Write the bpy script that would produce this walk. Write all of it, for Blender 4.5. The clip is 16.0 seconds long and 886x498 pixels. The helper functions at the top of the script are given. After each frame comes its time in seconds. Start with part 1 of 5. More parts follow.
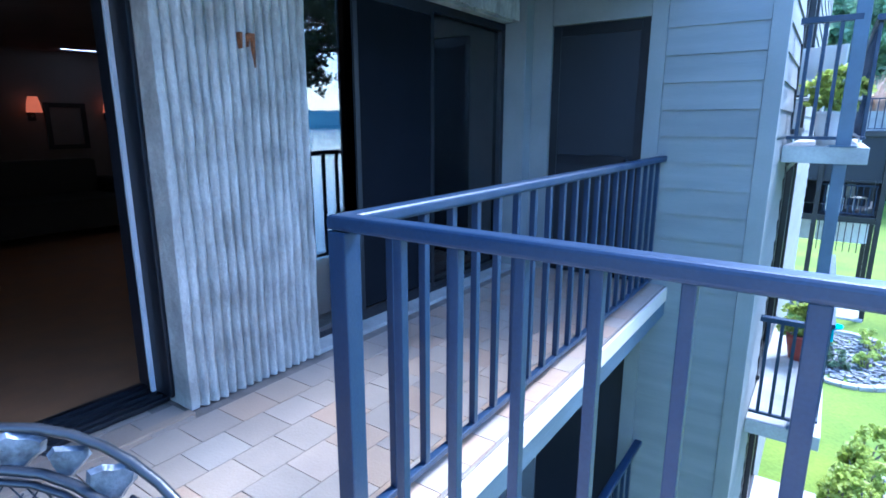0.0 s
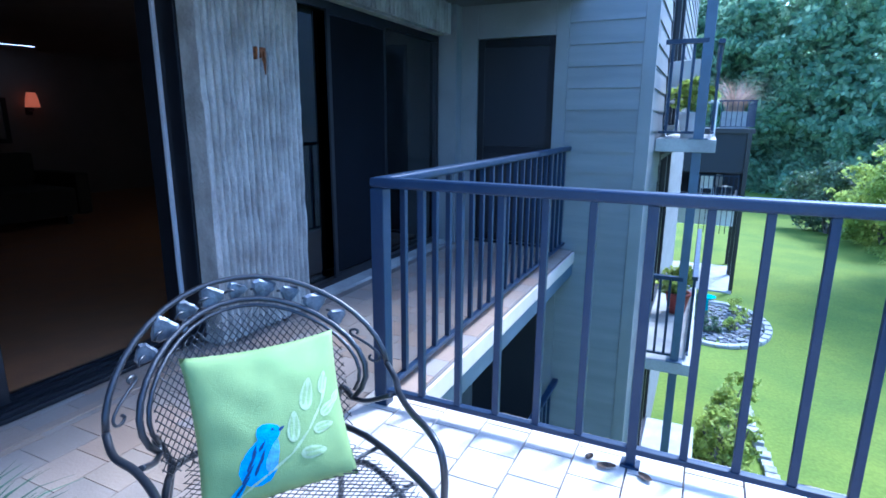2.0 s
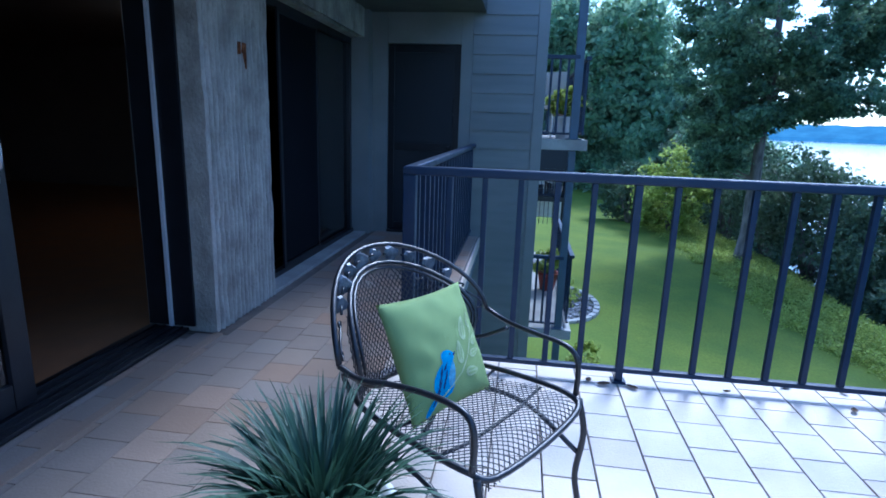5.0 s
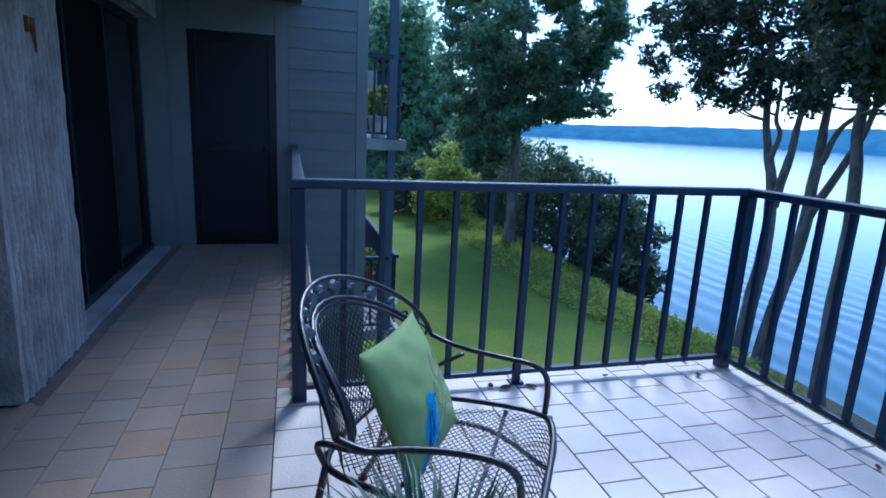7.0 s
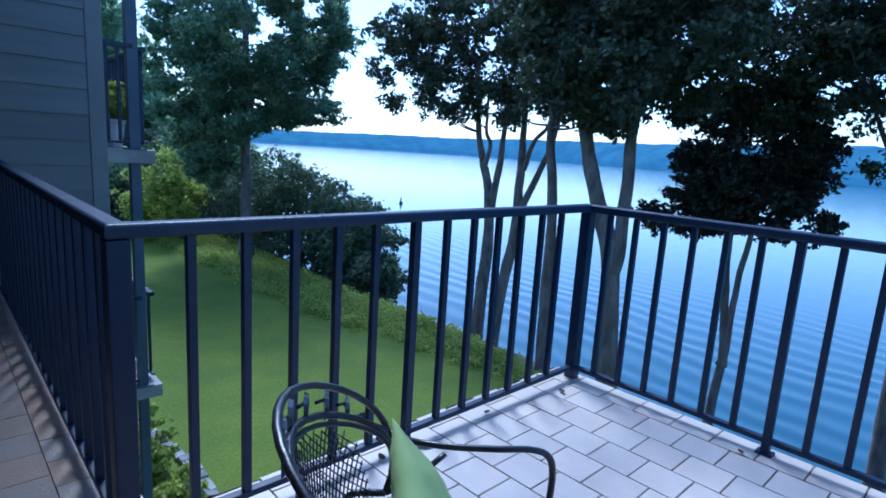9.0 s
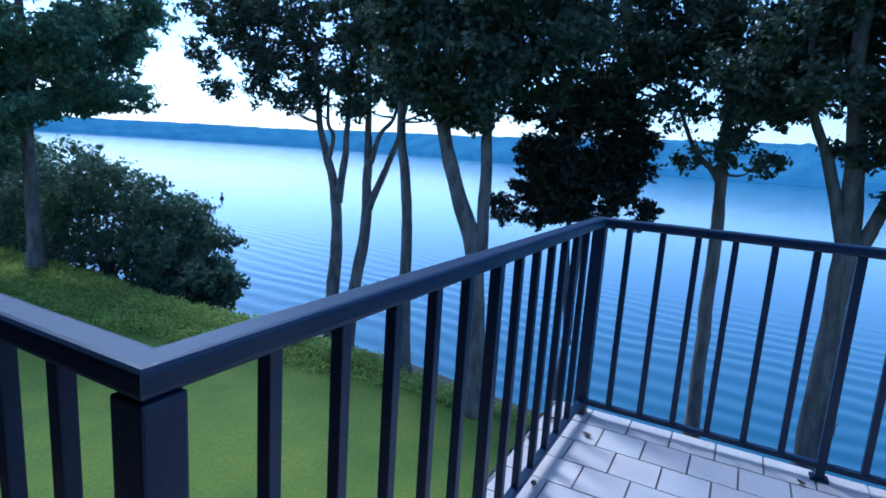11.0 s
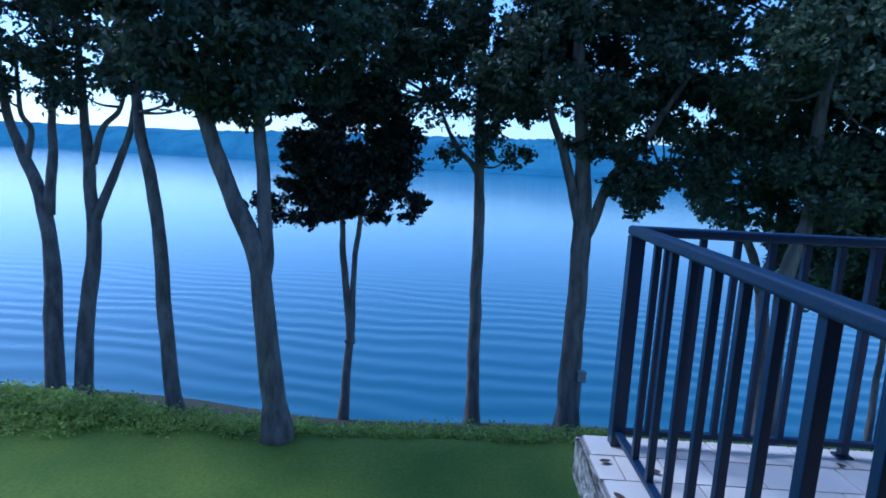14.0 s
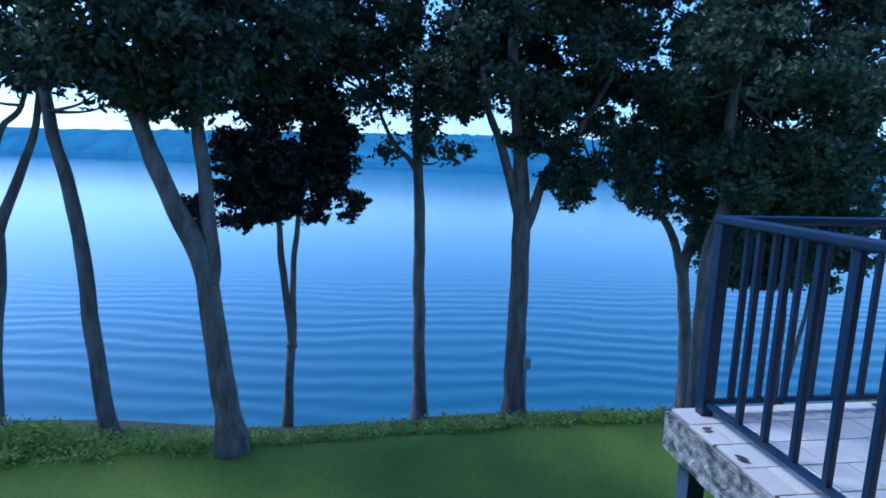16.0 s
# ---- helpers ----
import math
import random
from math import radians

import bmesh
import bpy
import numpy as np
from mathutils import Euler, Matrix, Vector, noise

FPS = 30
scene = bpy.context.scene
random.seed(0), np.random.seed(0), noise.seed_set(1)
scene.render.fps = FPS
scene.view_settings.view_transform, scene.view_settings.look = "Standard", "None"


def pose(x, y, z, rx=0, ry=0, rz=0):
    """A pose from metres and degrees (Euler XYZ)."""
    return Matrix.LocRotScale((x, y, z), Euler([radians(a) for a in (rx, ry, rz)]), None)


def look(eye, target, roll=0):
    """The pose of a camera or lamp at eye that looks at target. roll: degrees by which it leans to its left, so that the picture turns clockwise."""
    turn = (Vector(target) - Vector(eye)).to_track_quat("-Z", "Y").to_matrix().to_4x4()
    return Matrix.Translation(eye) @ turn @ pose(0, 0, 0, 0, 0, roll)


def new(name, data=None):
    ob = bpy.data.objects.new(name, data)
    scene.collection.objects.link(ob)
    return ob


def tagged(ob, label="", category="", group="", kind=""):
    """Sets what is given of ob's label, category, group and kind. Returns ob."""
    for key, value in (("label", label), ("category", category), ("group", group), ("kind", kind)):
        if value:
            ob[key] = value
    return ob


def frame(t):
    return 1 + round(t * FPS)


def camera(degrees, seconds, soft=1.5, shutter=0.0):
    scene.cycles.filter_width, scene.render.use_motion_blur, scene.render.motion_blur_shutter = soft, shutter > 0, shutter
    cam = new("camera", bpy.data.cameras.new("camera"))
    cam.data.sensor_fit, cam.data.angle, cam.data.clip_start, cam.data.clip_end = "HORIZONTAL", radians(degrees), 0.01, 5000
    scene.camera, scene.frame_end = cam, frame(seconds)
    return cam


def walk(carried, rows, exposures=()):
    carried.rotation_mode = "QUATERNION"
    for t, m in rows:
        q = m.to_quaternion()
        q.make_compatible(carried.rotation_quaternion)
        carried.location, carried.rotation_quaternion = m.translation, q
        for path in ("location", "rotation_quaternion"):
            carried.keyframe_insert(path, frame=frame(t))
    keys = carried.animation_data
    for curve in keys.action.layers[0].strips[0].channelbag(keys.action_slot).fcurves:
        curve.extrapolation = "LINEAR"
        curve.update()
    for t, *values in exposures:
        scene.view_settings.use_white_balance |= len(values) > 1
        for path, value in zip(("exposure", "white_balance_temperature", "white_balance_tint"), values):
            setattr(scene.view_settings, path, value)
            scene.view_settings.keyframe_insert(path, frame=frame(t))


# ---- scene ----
cam = camera(77.7, 16.0, soft=1.75)
PATH = [
    (0, (1.081, -1.073, 1.293), (-0.032, 0.528, 0.849), 0.1),
    (0.5, (1.186, -1.289, 1.29), (0.121, 0.345, 0.846), 0.2),
    (1, (1.223, -1.507, 1.278), (0.199, 0.151, 0.829), 0.1),
    (1.5, (1.224, -1.74, 1.278), (0.297, -0.025, 0.831), 0.3),
    (2, (1.243, -2.004, 1.281), (0.412, -0.241, 0.829), 0.4),
    (2.5, (1.215, -2.206, 1.27), (0.417, -0.427, 0.823), 0.6),
    (3, (1.111, -2.444, 1.276), (0.404, -0.629, 0.824), 0.7),
    (5.5, (0.394, -2.705, 1.255), (0.234, -0.761, 0.811), 1.8),
    (6, (0.231, -2.671, 1.267), (0.209, -0.722, 0.819), 1.7),
    (6.5, (0.039, -2.619, 1.296), (0.302, -0.687, 0.851), 2.6),
    (7, (-0.022, -2.475, 1.294), (0.503, -0.594, 0.863), 2.8),
    (7.5, (-0.135, -2.338, 1.307), (0.683, -0.559, 0.899), 3.8),
    (8, (-0.286, -2.188, 1.349), (0.819, -0.57, 0.949), 4.2),
    (8.5, (-0.352, -1.956, 1.31), (0.905, -0.448, 0.927), 4.2),
    (10.8, (-0.399, -0.749, 1.302), (1.294, 0.265, 0.975), 2.8),
    (11, (-0.396, -0.616, 1.322), (1.338, 0.319, 0.974), 3.7),
    (11.5, (-0.317, -0.332, 1.274), (1.492, 0.451, 0.935), 3.9),
    (12, (-0.174, -0.102, 1.27), (1.689, 0.547, 0.939), 3.6),
    (12.5, (-0.091, 0.108, 1.32), (1.817, 0.607, 0.99), 3.4),
    (13, (-0.089, 0.323, 1.307), (1.867, 0.586, 0.987), 3.5),
    (13.5, (-0.129, 0.534, 1.308), (1.84, 0.681, 0.989), 3.0),
    (14, (-0.074, 0.826, 1.295), (1.901, 0.861, 0.98), 2.8),
    (14.5, (-0.126, 1.082, 1.31), (1.849, 1.044, 0.995), 2.6),
    (15, (-0.16, 1.309, 1.301), (1.813, 1.213, 0.984), 2.5),
    (15.5, (-0.115, 1.573, 1.29), (1.852, 1.391, 0.974), 2.0),
    (16, (-0.111, 1.774, 1.277), (1.844, 1.495, 0.961), 1.7),
]
walk(cam, [(t, look(eye, target, roll)) for t, eye, target, roll in PATH],
     ((0, 2.95, 4680, 10), (1.5, 2.5, 4540, 10), (3, 2.05, 4500, 10), (5.5, 1.06, 4560, 10), (8.5, 0.70, 4540, 10), (11, 0.62, 4400, 10), (13, 0.36, 4230, 10), (16, 0.52, 4270, 10)))

# ---------- world, sun ----------
SUN_AZ, SUN_EL = math.atan2(0.44, 0.90), radians(51)
world = bpy.data.worlds.new("world")
scene.world = world
world.use_nodes = True
wn = world.node_tree
bg = wn.nodes["Background"]
sky = wn.nodes.new("ShaderNodeTexSky")
sky.sky_type, sky.sun_disc = "NISHITA", False
sky.sun_elevation, sky.sun_rotation = SUN_EL, SUN_AZ
sky.air_density, sky.dust_density, sky.ozone_density = 1.0, 1.0, 2.0
wn.links.new(sky.outputs[0], bg.inputs[0])
bg.inputs[1].default_value = 0.155
sun = new("sun", bpy.data.lights.new("sun", "SUN"))
sun.data.energy, sun.data.angle, sun.data.color = 1.7, radians(16), (1.0, 0.95, 0.87)
SUN_DIR = Vector((math.sin(SUN_AZ) * math.cos(SUN_EL), math.cos(SUN_AZ) * math.cos(SUN_EL), math.sin(SUN_EL)))
sun.matrix_world = look(SUN_DIR * 60, (0, 0, 0))
RNG = np.random.default_rng(7)


# ---------- materials ----------
def material(name, base, rough=0.6, vary=0.15, scale=8.0, bump=0.15, fine=60.0, metal=0.0, per="object", spread=0.0, second=None, spec=0.5, stretch=(1, 1, 1)):
    """A surface with blotches and grain: base colour, a second colour for stains, and a spread of tone from piece to piece."""
    m = bpy.data.materials.new(name)
    m.use_nodes = True
    n, l = m.node_tree.nodes, m.node_tree.links
    b = n["Principled BSDF"]
    co = n.new("ShaderNodeTexCoord")
    mp = n.new("ShaderNodeMapping")
    mp.inputs["Scale"].default_value = stretch
    geo = n.new("ShaderNodeNewGeometry")
    l.new(geo.outputs["Position"], mp.inputs[0])
    big, small = n.new("ShaderNodeTexNoise"), n.new("ShaderNodeTexNoise")
    for tex, s in ((big, scale), (small, fine)):
        tex.inputs["Scale"].default_value, tex.inputs["Detail"].default_value = s, 5
        l.new(mp.outputs[0], tex.inputs["Vector"])
    second = second or tuple(c * (1 - 2.2 * vary) for c in base)
    ramp = n.new("ShaderNodeValToRGB")
    ramp.color_ramp.elements[0].position, ramp.color_ramp.elements[1].position = 0.35, 0.65
    ramp.color_ramp.elements[0].color, ramp.color_ramp.elements[1].color = (*second, 1), (*base, 1)
    l.new(big.outputs[0], ramp.inputs[0])
    last = ramp.outputs[0]
    hsv = n.new("ShaderNodeHueSaturation")
    l.new(last, hsv.inputs["Color"])
    grain = n.new("ShaderNodeMapRange")
    grain.inputs["To Min"].default_value, grain.inputs["To Max"].default_value = 1 - vary, 1 + vary
    l.new(small.outputs[0], grain.inputs["Value"])
    if spread:
        rnd = n.new("ShaderNodeObjectInfo").outputs["Random"] if per == "object" else geo.outputs["Random Per Island"]
        tone = n.new("ShaderNodeMapRange")
        tone.inputs["To Min"].default_value, tone.inputs["To Max"].default_value = 1 - spread, 1 + spread
        l.new(rnd, tone.inputs["Value"])
        mul = n.new("ShaderNodeMath")
        mul.operation = "MULTIPLY"
        l.new(tone.outputs[0], mul.inputs[0])
        l.new(grain.outputs[0], mul.inputs[1])
        l.new(mul.outputs[0], hsv.inputs["Value"])
    else:
        l.new(grain.outputs[0], hsv.inputs["Value"])
    l.new(hsv.outputs[0], b.inputs["Base Color"])
    rr = n.new("ShaderNodeMapRange")
    rr.inputs["To Min"].default_value, rr.inputs["To Max"].default_value = max(0.02, rough - 0.12), min(1, rough + 0.12)
    l.new(big.outputs[0], rr.inputs["Value"])
    l.new(rr.outputs[0], b.inputs["Roughness"])
    b.inputs["Metallic"].default_value = metal
    b.inputs["Specular IOR Level"].default_value = spec
    if bump:
        bp = n.new("ShaderNodeBump")
        bp.inputs["Strength"].default_value, bp.inputs["Distance"].default_value = bump, 0.01
        l.new(small.outputs[0], bp.inputs["Height"])
        l.new(bp.outputs[0], b.inputs["Normal"])
    return m


def tile_material(name, cols):
    m = material(name, cols[1][1], 0.42, 0.10, 6, 0.25, 90, spread=0.14, second=tuple(0.78 * c for c in cols[1][1]))
    n, l = m.node_tree.nodes, m.node_tree.links
    b = n["Principled BSDF"]
    hsv = b.inputs["Base Color"].links[0].from_node
    mix = n.new("ShaderNodeMix")
    mix.data_type = "RGBA"
    info = n.new("ShaderNodeObjectInfo")
    ramp = n.new("ShaderNodeValToRGB")
    el = ramp.color_ramp.elements
    el[0].color, el[1].color = (*cols[0][1], 1), (*cols[-1][1], 1)
    for p, c in cols[1:-1]:
        el.new(p).color = (*c, 1)
    l.new(info.outputs["Random"], ramp.inputs[0])
    mix.inputs[0].default_value = 0.6
    l.new(hsv.outputs[0], mix.inputs[6])
    l.new(ramp.outputs[0], mix.inputs[7])
    l.new(mix.outputs[2], b.inputs["Base Color"])
    return m


def leaf_material(name, dark, light, glow=0.35):
    m = bpy.data.materials.new(name)
    m.use_nodes = True
    n, l = m.node_tree.nodes, m.node_tree.links
    b, out = n["Principled BSDF"], n["Material Output"]
    geo = n.new("ShaderNodeNewGeometry")
    noise_t = n.new("ShaderNodeTexNoise")
    noise_t.inputs["Scale"].default_value = 0.6
    l.new(geo.outputs["Position"], noise_t.inputs["Vector"])
    add = n.new("ShaderNodeMath")
    l.new(noise_t.outputs[0], add.inputs[0])
    l.new(geo.outputs["Random Per Island"], add.inputs[1])
    half = n.new("ShaderNodeMath")
    half.operation = "MULTIPLY"
    half.inputs[1].default_value = 0.5
    l.new(add.outputs[0], half.inputs[0])
    ramp = n.new("ShaderNodeValToRGB")
    ramp.color_ramp.elements[0].position, ramp.color_ramp.elements[1].position = 0.2, 0.85
    ramp.color_ramp.elements[0].color, ramp.color_ramp.elements[1].color = (*dark, 1), (*light, 1)
    l.new(half.outputs[0], ramp.inputs[0])
    l.new(ramp.outputs[0], b.inputs["Base Color"])
    b.inputs["Roughness"].default_value = 0.55
    tr = n.new("ShaderNodeBsdfTranslucent")
    l.new(ramp.outputs[0], tr.inputs[0])
    mix = n.new("ShaderNodeMixShader")
    mix.inputs[0].default_value = glow
    l.new(b.outputs[0], mix.inputs[1])
    l.new(tr.outputs[0], mix.inputs[2])
    l.new(mix.outputs[0], out.inputs[0])
    return m


def glass_material():
    m = bpy.data.materials.new("window_glass")
    m.use_nodes = True
    n, l = m.node_tree.nodes, m.node_tree.links
    n.remove(n["Principled BSDF"])
    tr, gl, fr, mix = n.new("ShaderNodeBsdfTransparent"), n.new("ShaderNodeBsdfGlossy"), n.new("ShaderNodeFresnel"), n.new("ShaderNodeMixShader")
    tr.inputs[0].default_value = (0.55, 0.58, 0.6, 1)
    gl.inputs["Roughness"].default_value = 0.01
    fr.inputs[0].default_value = 2.3
    l.new(fr.outputs[0], mix.inputs[0])
    l.new(tr.outputs[0], mix.inputs[1])
    l.new(gl.outputs[0], mix.inputs[2])
    l.new(mix.outputs[0], n["Material Output"].inputs[0])
    return m


def glow_material(name, colour, strength):
    m = bpy.data.materials.new(name)
    m.use_nodes = True
    b = m.node_tree.nodes["Principled BSDF"]
    b.inputs["Base Color"].default_value = (*colour, 1)
    b.inputs["Emission Color"].default_value = (*colour, 1)
    b.inputs["Emission Strength"].default_value = strength
    return m


def water_material():
    m = bpy.data.materials.new("lake_water")
    m.use_nodes = True
    n, l = m.node_tree.nodes, m.node_tree.links
    b = n["Principled BSDF"]
    b.inputs["Base Color"].default_value = (0.03, 0.105, 0.15, 1)
    b.inputs["Roughness"].default_value = 0.13
    b.inputs["IOR"].default_value = 1.33
    geo = n.new("ShaderNodeNewGeometry")
    # long low swell from a passing boat, running along the bank
    turn = n.new("ShaderNodeMapping")
    turn.inputs["Rotation"].default_value = (0, 0, radians(6))
    l.new(geo.outputs["Position"], turn.inputs[0])
    wave = n.new("ShaderNodeTexWave")
    wave.wave_type, wave.bands_direction = "BANDS", "X"
    wave.inputs["Scale"].default_value, wave.inputs["Distortion"].default_value = 0.19, 9.0
    wave.inputs["Detail"].default_value, wave.inputs["Detail Scale"].default_value = 3, 0.45
    l.new(turn.outputs[0], wave.inputs["Vector"])
    sep = n.new("ShaderNodeSeparateXYZ")
    l.new(geo.outputs["Position"], sep.inputs[0])
    band = n.new("ShaderNodeMapRange")
    band.inputs["From Min"].default_value, band.inputs["From Max"].default_value = 46, 25
    l.new(sep.outputs[0], band.inputs["Value"])
    swell = n.new("ShaderNodeMath")
    swell.operation = "MULTIPLY"
    l.new(wave.outputs[1], swell.inputs[0])
    l.new(band.outputs[0], swell.inputs[1])
    stretch = n.new("ShaderNodeMapping")
    stretch.inputs["Scale"].default_value = (1, 0.35, 1)
    l.new(geo.outputs["Position"], stretch.inputs[0])
    rip = n.new("ShaderNodeTexNoise")
    rip.inputs["Scale"].default_value, rip.inputs["Detail"].default_value = 1.3, 4
    l.new(stretch.outputs[0], rip.inputs["Vector"])
    b1, b2 = n.new("ShaderNodeBump"), n.new("ShaderNodeBump")
    b1.inputs["Strength"].default_value, b1.inputs["Distance"].default_value = 0.5, 0.055
    b2.inputs["Strength"].default_value, b2.inputs["Distance"].default_value = 0.35, 0.03
    l.new(swell.outputs[0], b1.inputs["Height"])
    l.new(rip.outputs[0], b2.inputs["Height"])
    l.new(b1.outputs[0], b2.inputs["Normal"])
    l.new(b2.outputs[0], b.inputs["Normal"])
    return m


def ground_material():
    m = material("lawn_grass", (0.16, 0.203, 0.029), 0.9, 0.42, 0.55, 0.9, 14, second=(0.105, 0.155, 0.022), spec=0.15)
    n, l = m.node_tree.nodes, m.node_tree.links
    b = n["Principled BSDF"]
    hsv = b.inputs["Base Color"].links[0].from_node
    geo = n.new("ShaderNodeNewGeometry")
    sep = n.new("ShaderNodeSeparateXYZ")
    l.new(geo.outputs["Position"], sep.inputs[0])
    edge = n.new("ShaderNodeMapRange")
    edge.inputs["From Min"].default_value, edge.inputs["From Max"].default_value = -5.3, -5.6
    l.new(sep.outputs[2], edge.inputs["Value"])
    mix = n.new("ShaderNodeMix")
    mix.data_type = "RGBA"
    mix.inputs[7].default_value = (0.05, 0.045, 0.025, 1)
    l.new(edge.outputs[0], mix.inputs[0])
    l.new(hsv.outputs[0], mix.inputs[6])
    l.new(mix.outputs[2], b.inputs["Base Color"])
    return m


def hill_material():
    m = material("far_woods_haze_glow", (0.035, 0.075, 0.075), 1.0, 0.35, 0.03, 0, 0.25, spec=0.0)
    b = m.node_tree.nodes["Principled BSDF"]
    # blue emission stands in for the haze of distance over the hills
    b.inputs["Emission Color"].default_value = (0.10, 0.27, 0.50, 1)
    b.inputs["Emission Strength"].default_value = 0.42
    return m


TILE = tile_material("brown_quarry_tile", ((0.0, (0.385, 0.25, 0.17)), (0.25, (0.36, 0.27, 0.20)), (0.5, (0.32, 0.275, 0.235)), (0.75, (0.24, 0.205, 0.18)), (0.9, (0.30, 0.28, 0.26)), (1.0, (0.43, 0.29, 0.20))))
TILE_PALE = tile_material("pale_quarry_tile", ((0.0, (0.68, 0.56, 0.47)), (0.3, (0.73, 0.63, 0.53)), (0.6, (0.67, 0.59, 0.51)), (0.85, (0.57, 0.50, 0.44)), (1.0, (0.75, 0.62, 0.50))))
GROUT = material("grout", (0.22, 0.185, 0.16), 0.9, 0.15, 10, 0.3, 120)
CONCRETE = material("weathered_concrete", (0.42, 0.41, 0.38), 0.85, 0.18, 3, 0.5, 45, second=(0.30, 0.29, 0.27))
SLAB_EDGE = material("rough_slab_edge", (0.46, 0.43, 0.38), 0.9, 0.35, 22, 1.0, 70, second=(0.08, 0.078, 0.07))
FLUTED = material("fluted_concrete", (0.45, 0.43, 0.385), 0.9, 0.2, 7, 0.9, 60, second=(0.26, 0.245, 0.215), stretch=(1, 1, 0.7))
RUST = material("rust_stain", (0.28, 0.10, 0.03), 0.9, 0.3, 40, 0.2, 90)
IRON = material("dark_painted_iron", (0.007, 0.022, 0.058), 0.42, 0.25, 9, 0.08, 120, second=(0.014, 0.028, 0.06), spec=0.38)
CHAIR_IRON = material("black_wrought_iron", (0.018, 0.02, 0.026), 0.33, 0.2, 9, 0.1, 160, spec=0.6)
PEWTER = material("worn_pewter_paint", (0.20, 0.22, 0.25), 0.4, 0.3, 30, 0.2, 160, metal=0.4, second=(0.06, 0.065, 0.08))
BLUE_STEEL = material("blue_grey_steel", (0.085, 0.12, 0.17), 0.5, 0.12, 4, 0.1, 80)
SIDING = material("grey_siding", (0.235, 0.24, 0.235), 0.75, 0.07, 3, 0.25, 60, spread=0.06, second=(0.195, 0.20, 0.20), stretch=(0.3, 0.3, 3))
TRIM = material("grey_trim", (0.245, 0.25, 0.245), 0.7, 0.06, 3, 0.15, 60)
FRAME = material("bronze_door_frame", (0.018, 0.019, 0.024), 0.35, 0.15, 6, 0.05, 80, metal=0.3)
ALU = material("bare_aluminium", (0.55, 0.56, 0.58), 0.35, 0.08, 6, 0.05, 80, metal=0.9)
STRIP = material("pale_edge_strip", (0.55, 0.56, 0.58), 0.5, 0.06, 6, 0.05, 80)
DARK_DOOR = material("dark_screen_door", (0.012, 0.014, 0.02), 0.6, 0.1, 4, 0.2, 300)
SCREEN = material("insect_screen", (0.008, 0.009, 0.012), 0.9, 0.1, 4, 0.2, 300, spec=0.08)
GLASS = glass_material()
ROOM_WALL = material("room_wall", (0.20, 0.17, 0.15), 0.9, 0.05, 2, 0.1, 60)
ROOM_FLOOR = material("room_floor", (0.30, 0.14, 0.06), 0.5, 0.12, 5, 0.1, 90)
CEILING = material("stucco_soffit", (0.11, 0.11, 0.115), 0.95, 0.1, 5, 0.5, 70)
BARK = material("grey_bark", (0.21, 0.185, 0.165), 0.95, 0.35, 5, 1.0, 22, second=(0.09, 0.08, 0.07), stretch=(1, 1, 0.25))
LEAF = leaf_material("oak_leaves", (0.030, 0.046, 0.030), (0.11, 0.14, 0.075), 0.40)
# leaf colour is lightened to carry the haze in front of the far oak
LEAF_FAR_HAZE = leaf_material("hazed_lawn_oak_leaves", (0.08, 0.15, 0.10), (0.28, 0.40, 0.22), 0.6)
LEAF_MID = leaf_material("broad_oak_leaves", (0.042, 0.066, 0.040), (0.15, 0.19, 0.10), 0.45)
LEAF_DARK = leaf_material("maple_leaves", (0.012, 0.02, 0.016), (0.035, 0.04, 0.025), 0.2)
# haze over the distant woods is painted in as pale, very translucent leaves
LEAF_WOOD_HAZE = leaf_material("hazed_woodland_leaves", (0.20, 0.33, 0.22), (0.50, 0.63, 0.38), 0.75)
LEAF_BUSH = leaf_material("bank_bush_leaves", (0.045, 0.085, 0.05), (0.17, 0.23, 0.12), 0.4)
LEAF_IVY = leaf_material("ivy_leaves", (0.21, 0.27, 0.04), (0.56, 0.64, 0.16), 0.55)
LEAF_POT = leaf_material("spiky_leaves", (0.012, 0.036, 0.026), (0.09, 0.17, 0.10), 0.2)
POT = material("white_glazed_pot", (0.75, 0.75, 0.72), 0.3, 0.04, 6, 0.05, 80)
SOIL = material("soil", (0.05, 0.035, 0.025), 0.95, 0.3, 20, 0.8, 90)
PILLOW = material("green_cotton", (0.27, 0.37, 0.13), 0.85, 0.06, 9, 0.35, 420, second=(0.23, 0.33, 0.115))
PRINT_BLUE = material("blue_print", (0.06, 0.33, 0.56), 0.85, 0.25, 50, 0.2, 200, second=(0.03, 0.22, 0.50))
PRINT_NAVY = material("navy_print", (0.01, 0.05, 0.16), 0.85, 0.2, 50, 0.2, 200)
PRINT_PALE = material("pale_blue_print", (0.16, 0.42, 0.62), 0.85, 0.2, 60, 0.2, 200)
PRINT_CREAM = material("cream_print", (0.45, 0.54, 0.29), 0.85, 0.1, 50, 0.2, 200)
PRINT_LEAF = material("leaf_green_print", (0.34, 0.45, 0.18), 0.85, 0.1, 50, 0.2, 200)
STONE = material("edging_stone", (0.38, 0.38, 0.37), 0.9, 0.2, 8, 0.6, 50, spread=0.25, per="island")
GRAVEL = material("bed_gravel", (0.30, 0.30, 0.31), 0.9, 0.3, 12, 0.8, 40, spread=0.4, per="island")
REDPOT = material("red_clay_pot", (0.34, 0.06, 0.04), 0.6, 0.1, 8, 0.1, 60)
TEAL = material("teal_ceramic", (0.02, 0.35, 0.38), 0.3, 0.08, 8, 0.05, 60)
WATER, LAWN, HILL = water_material(), ground_material(), hill_material()


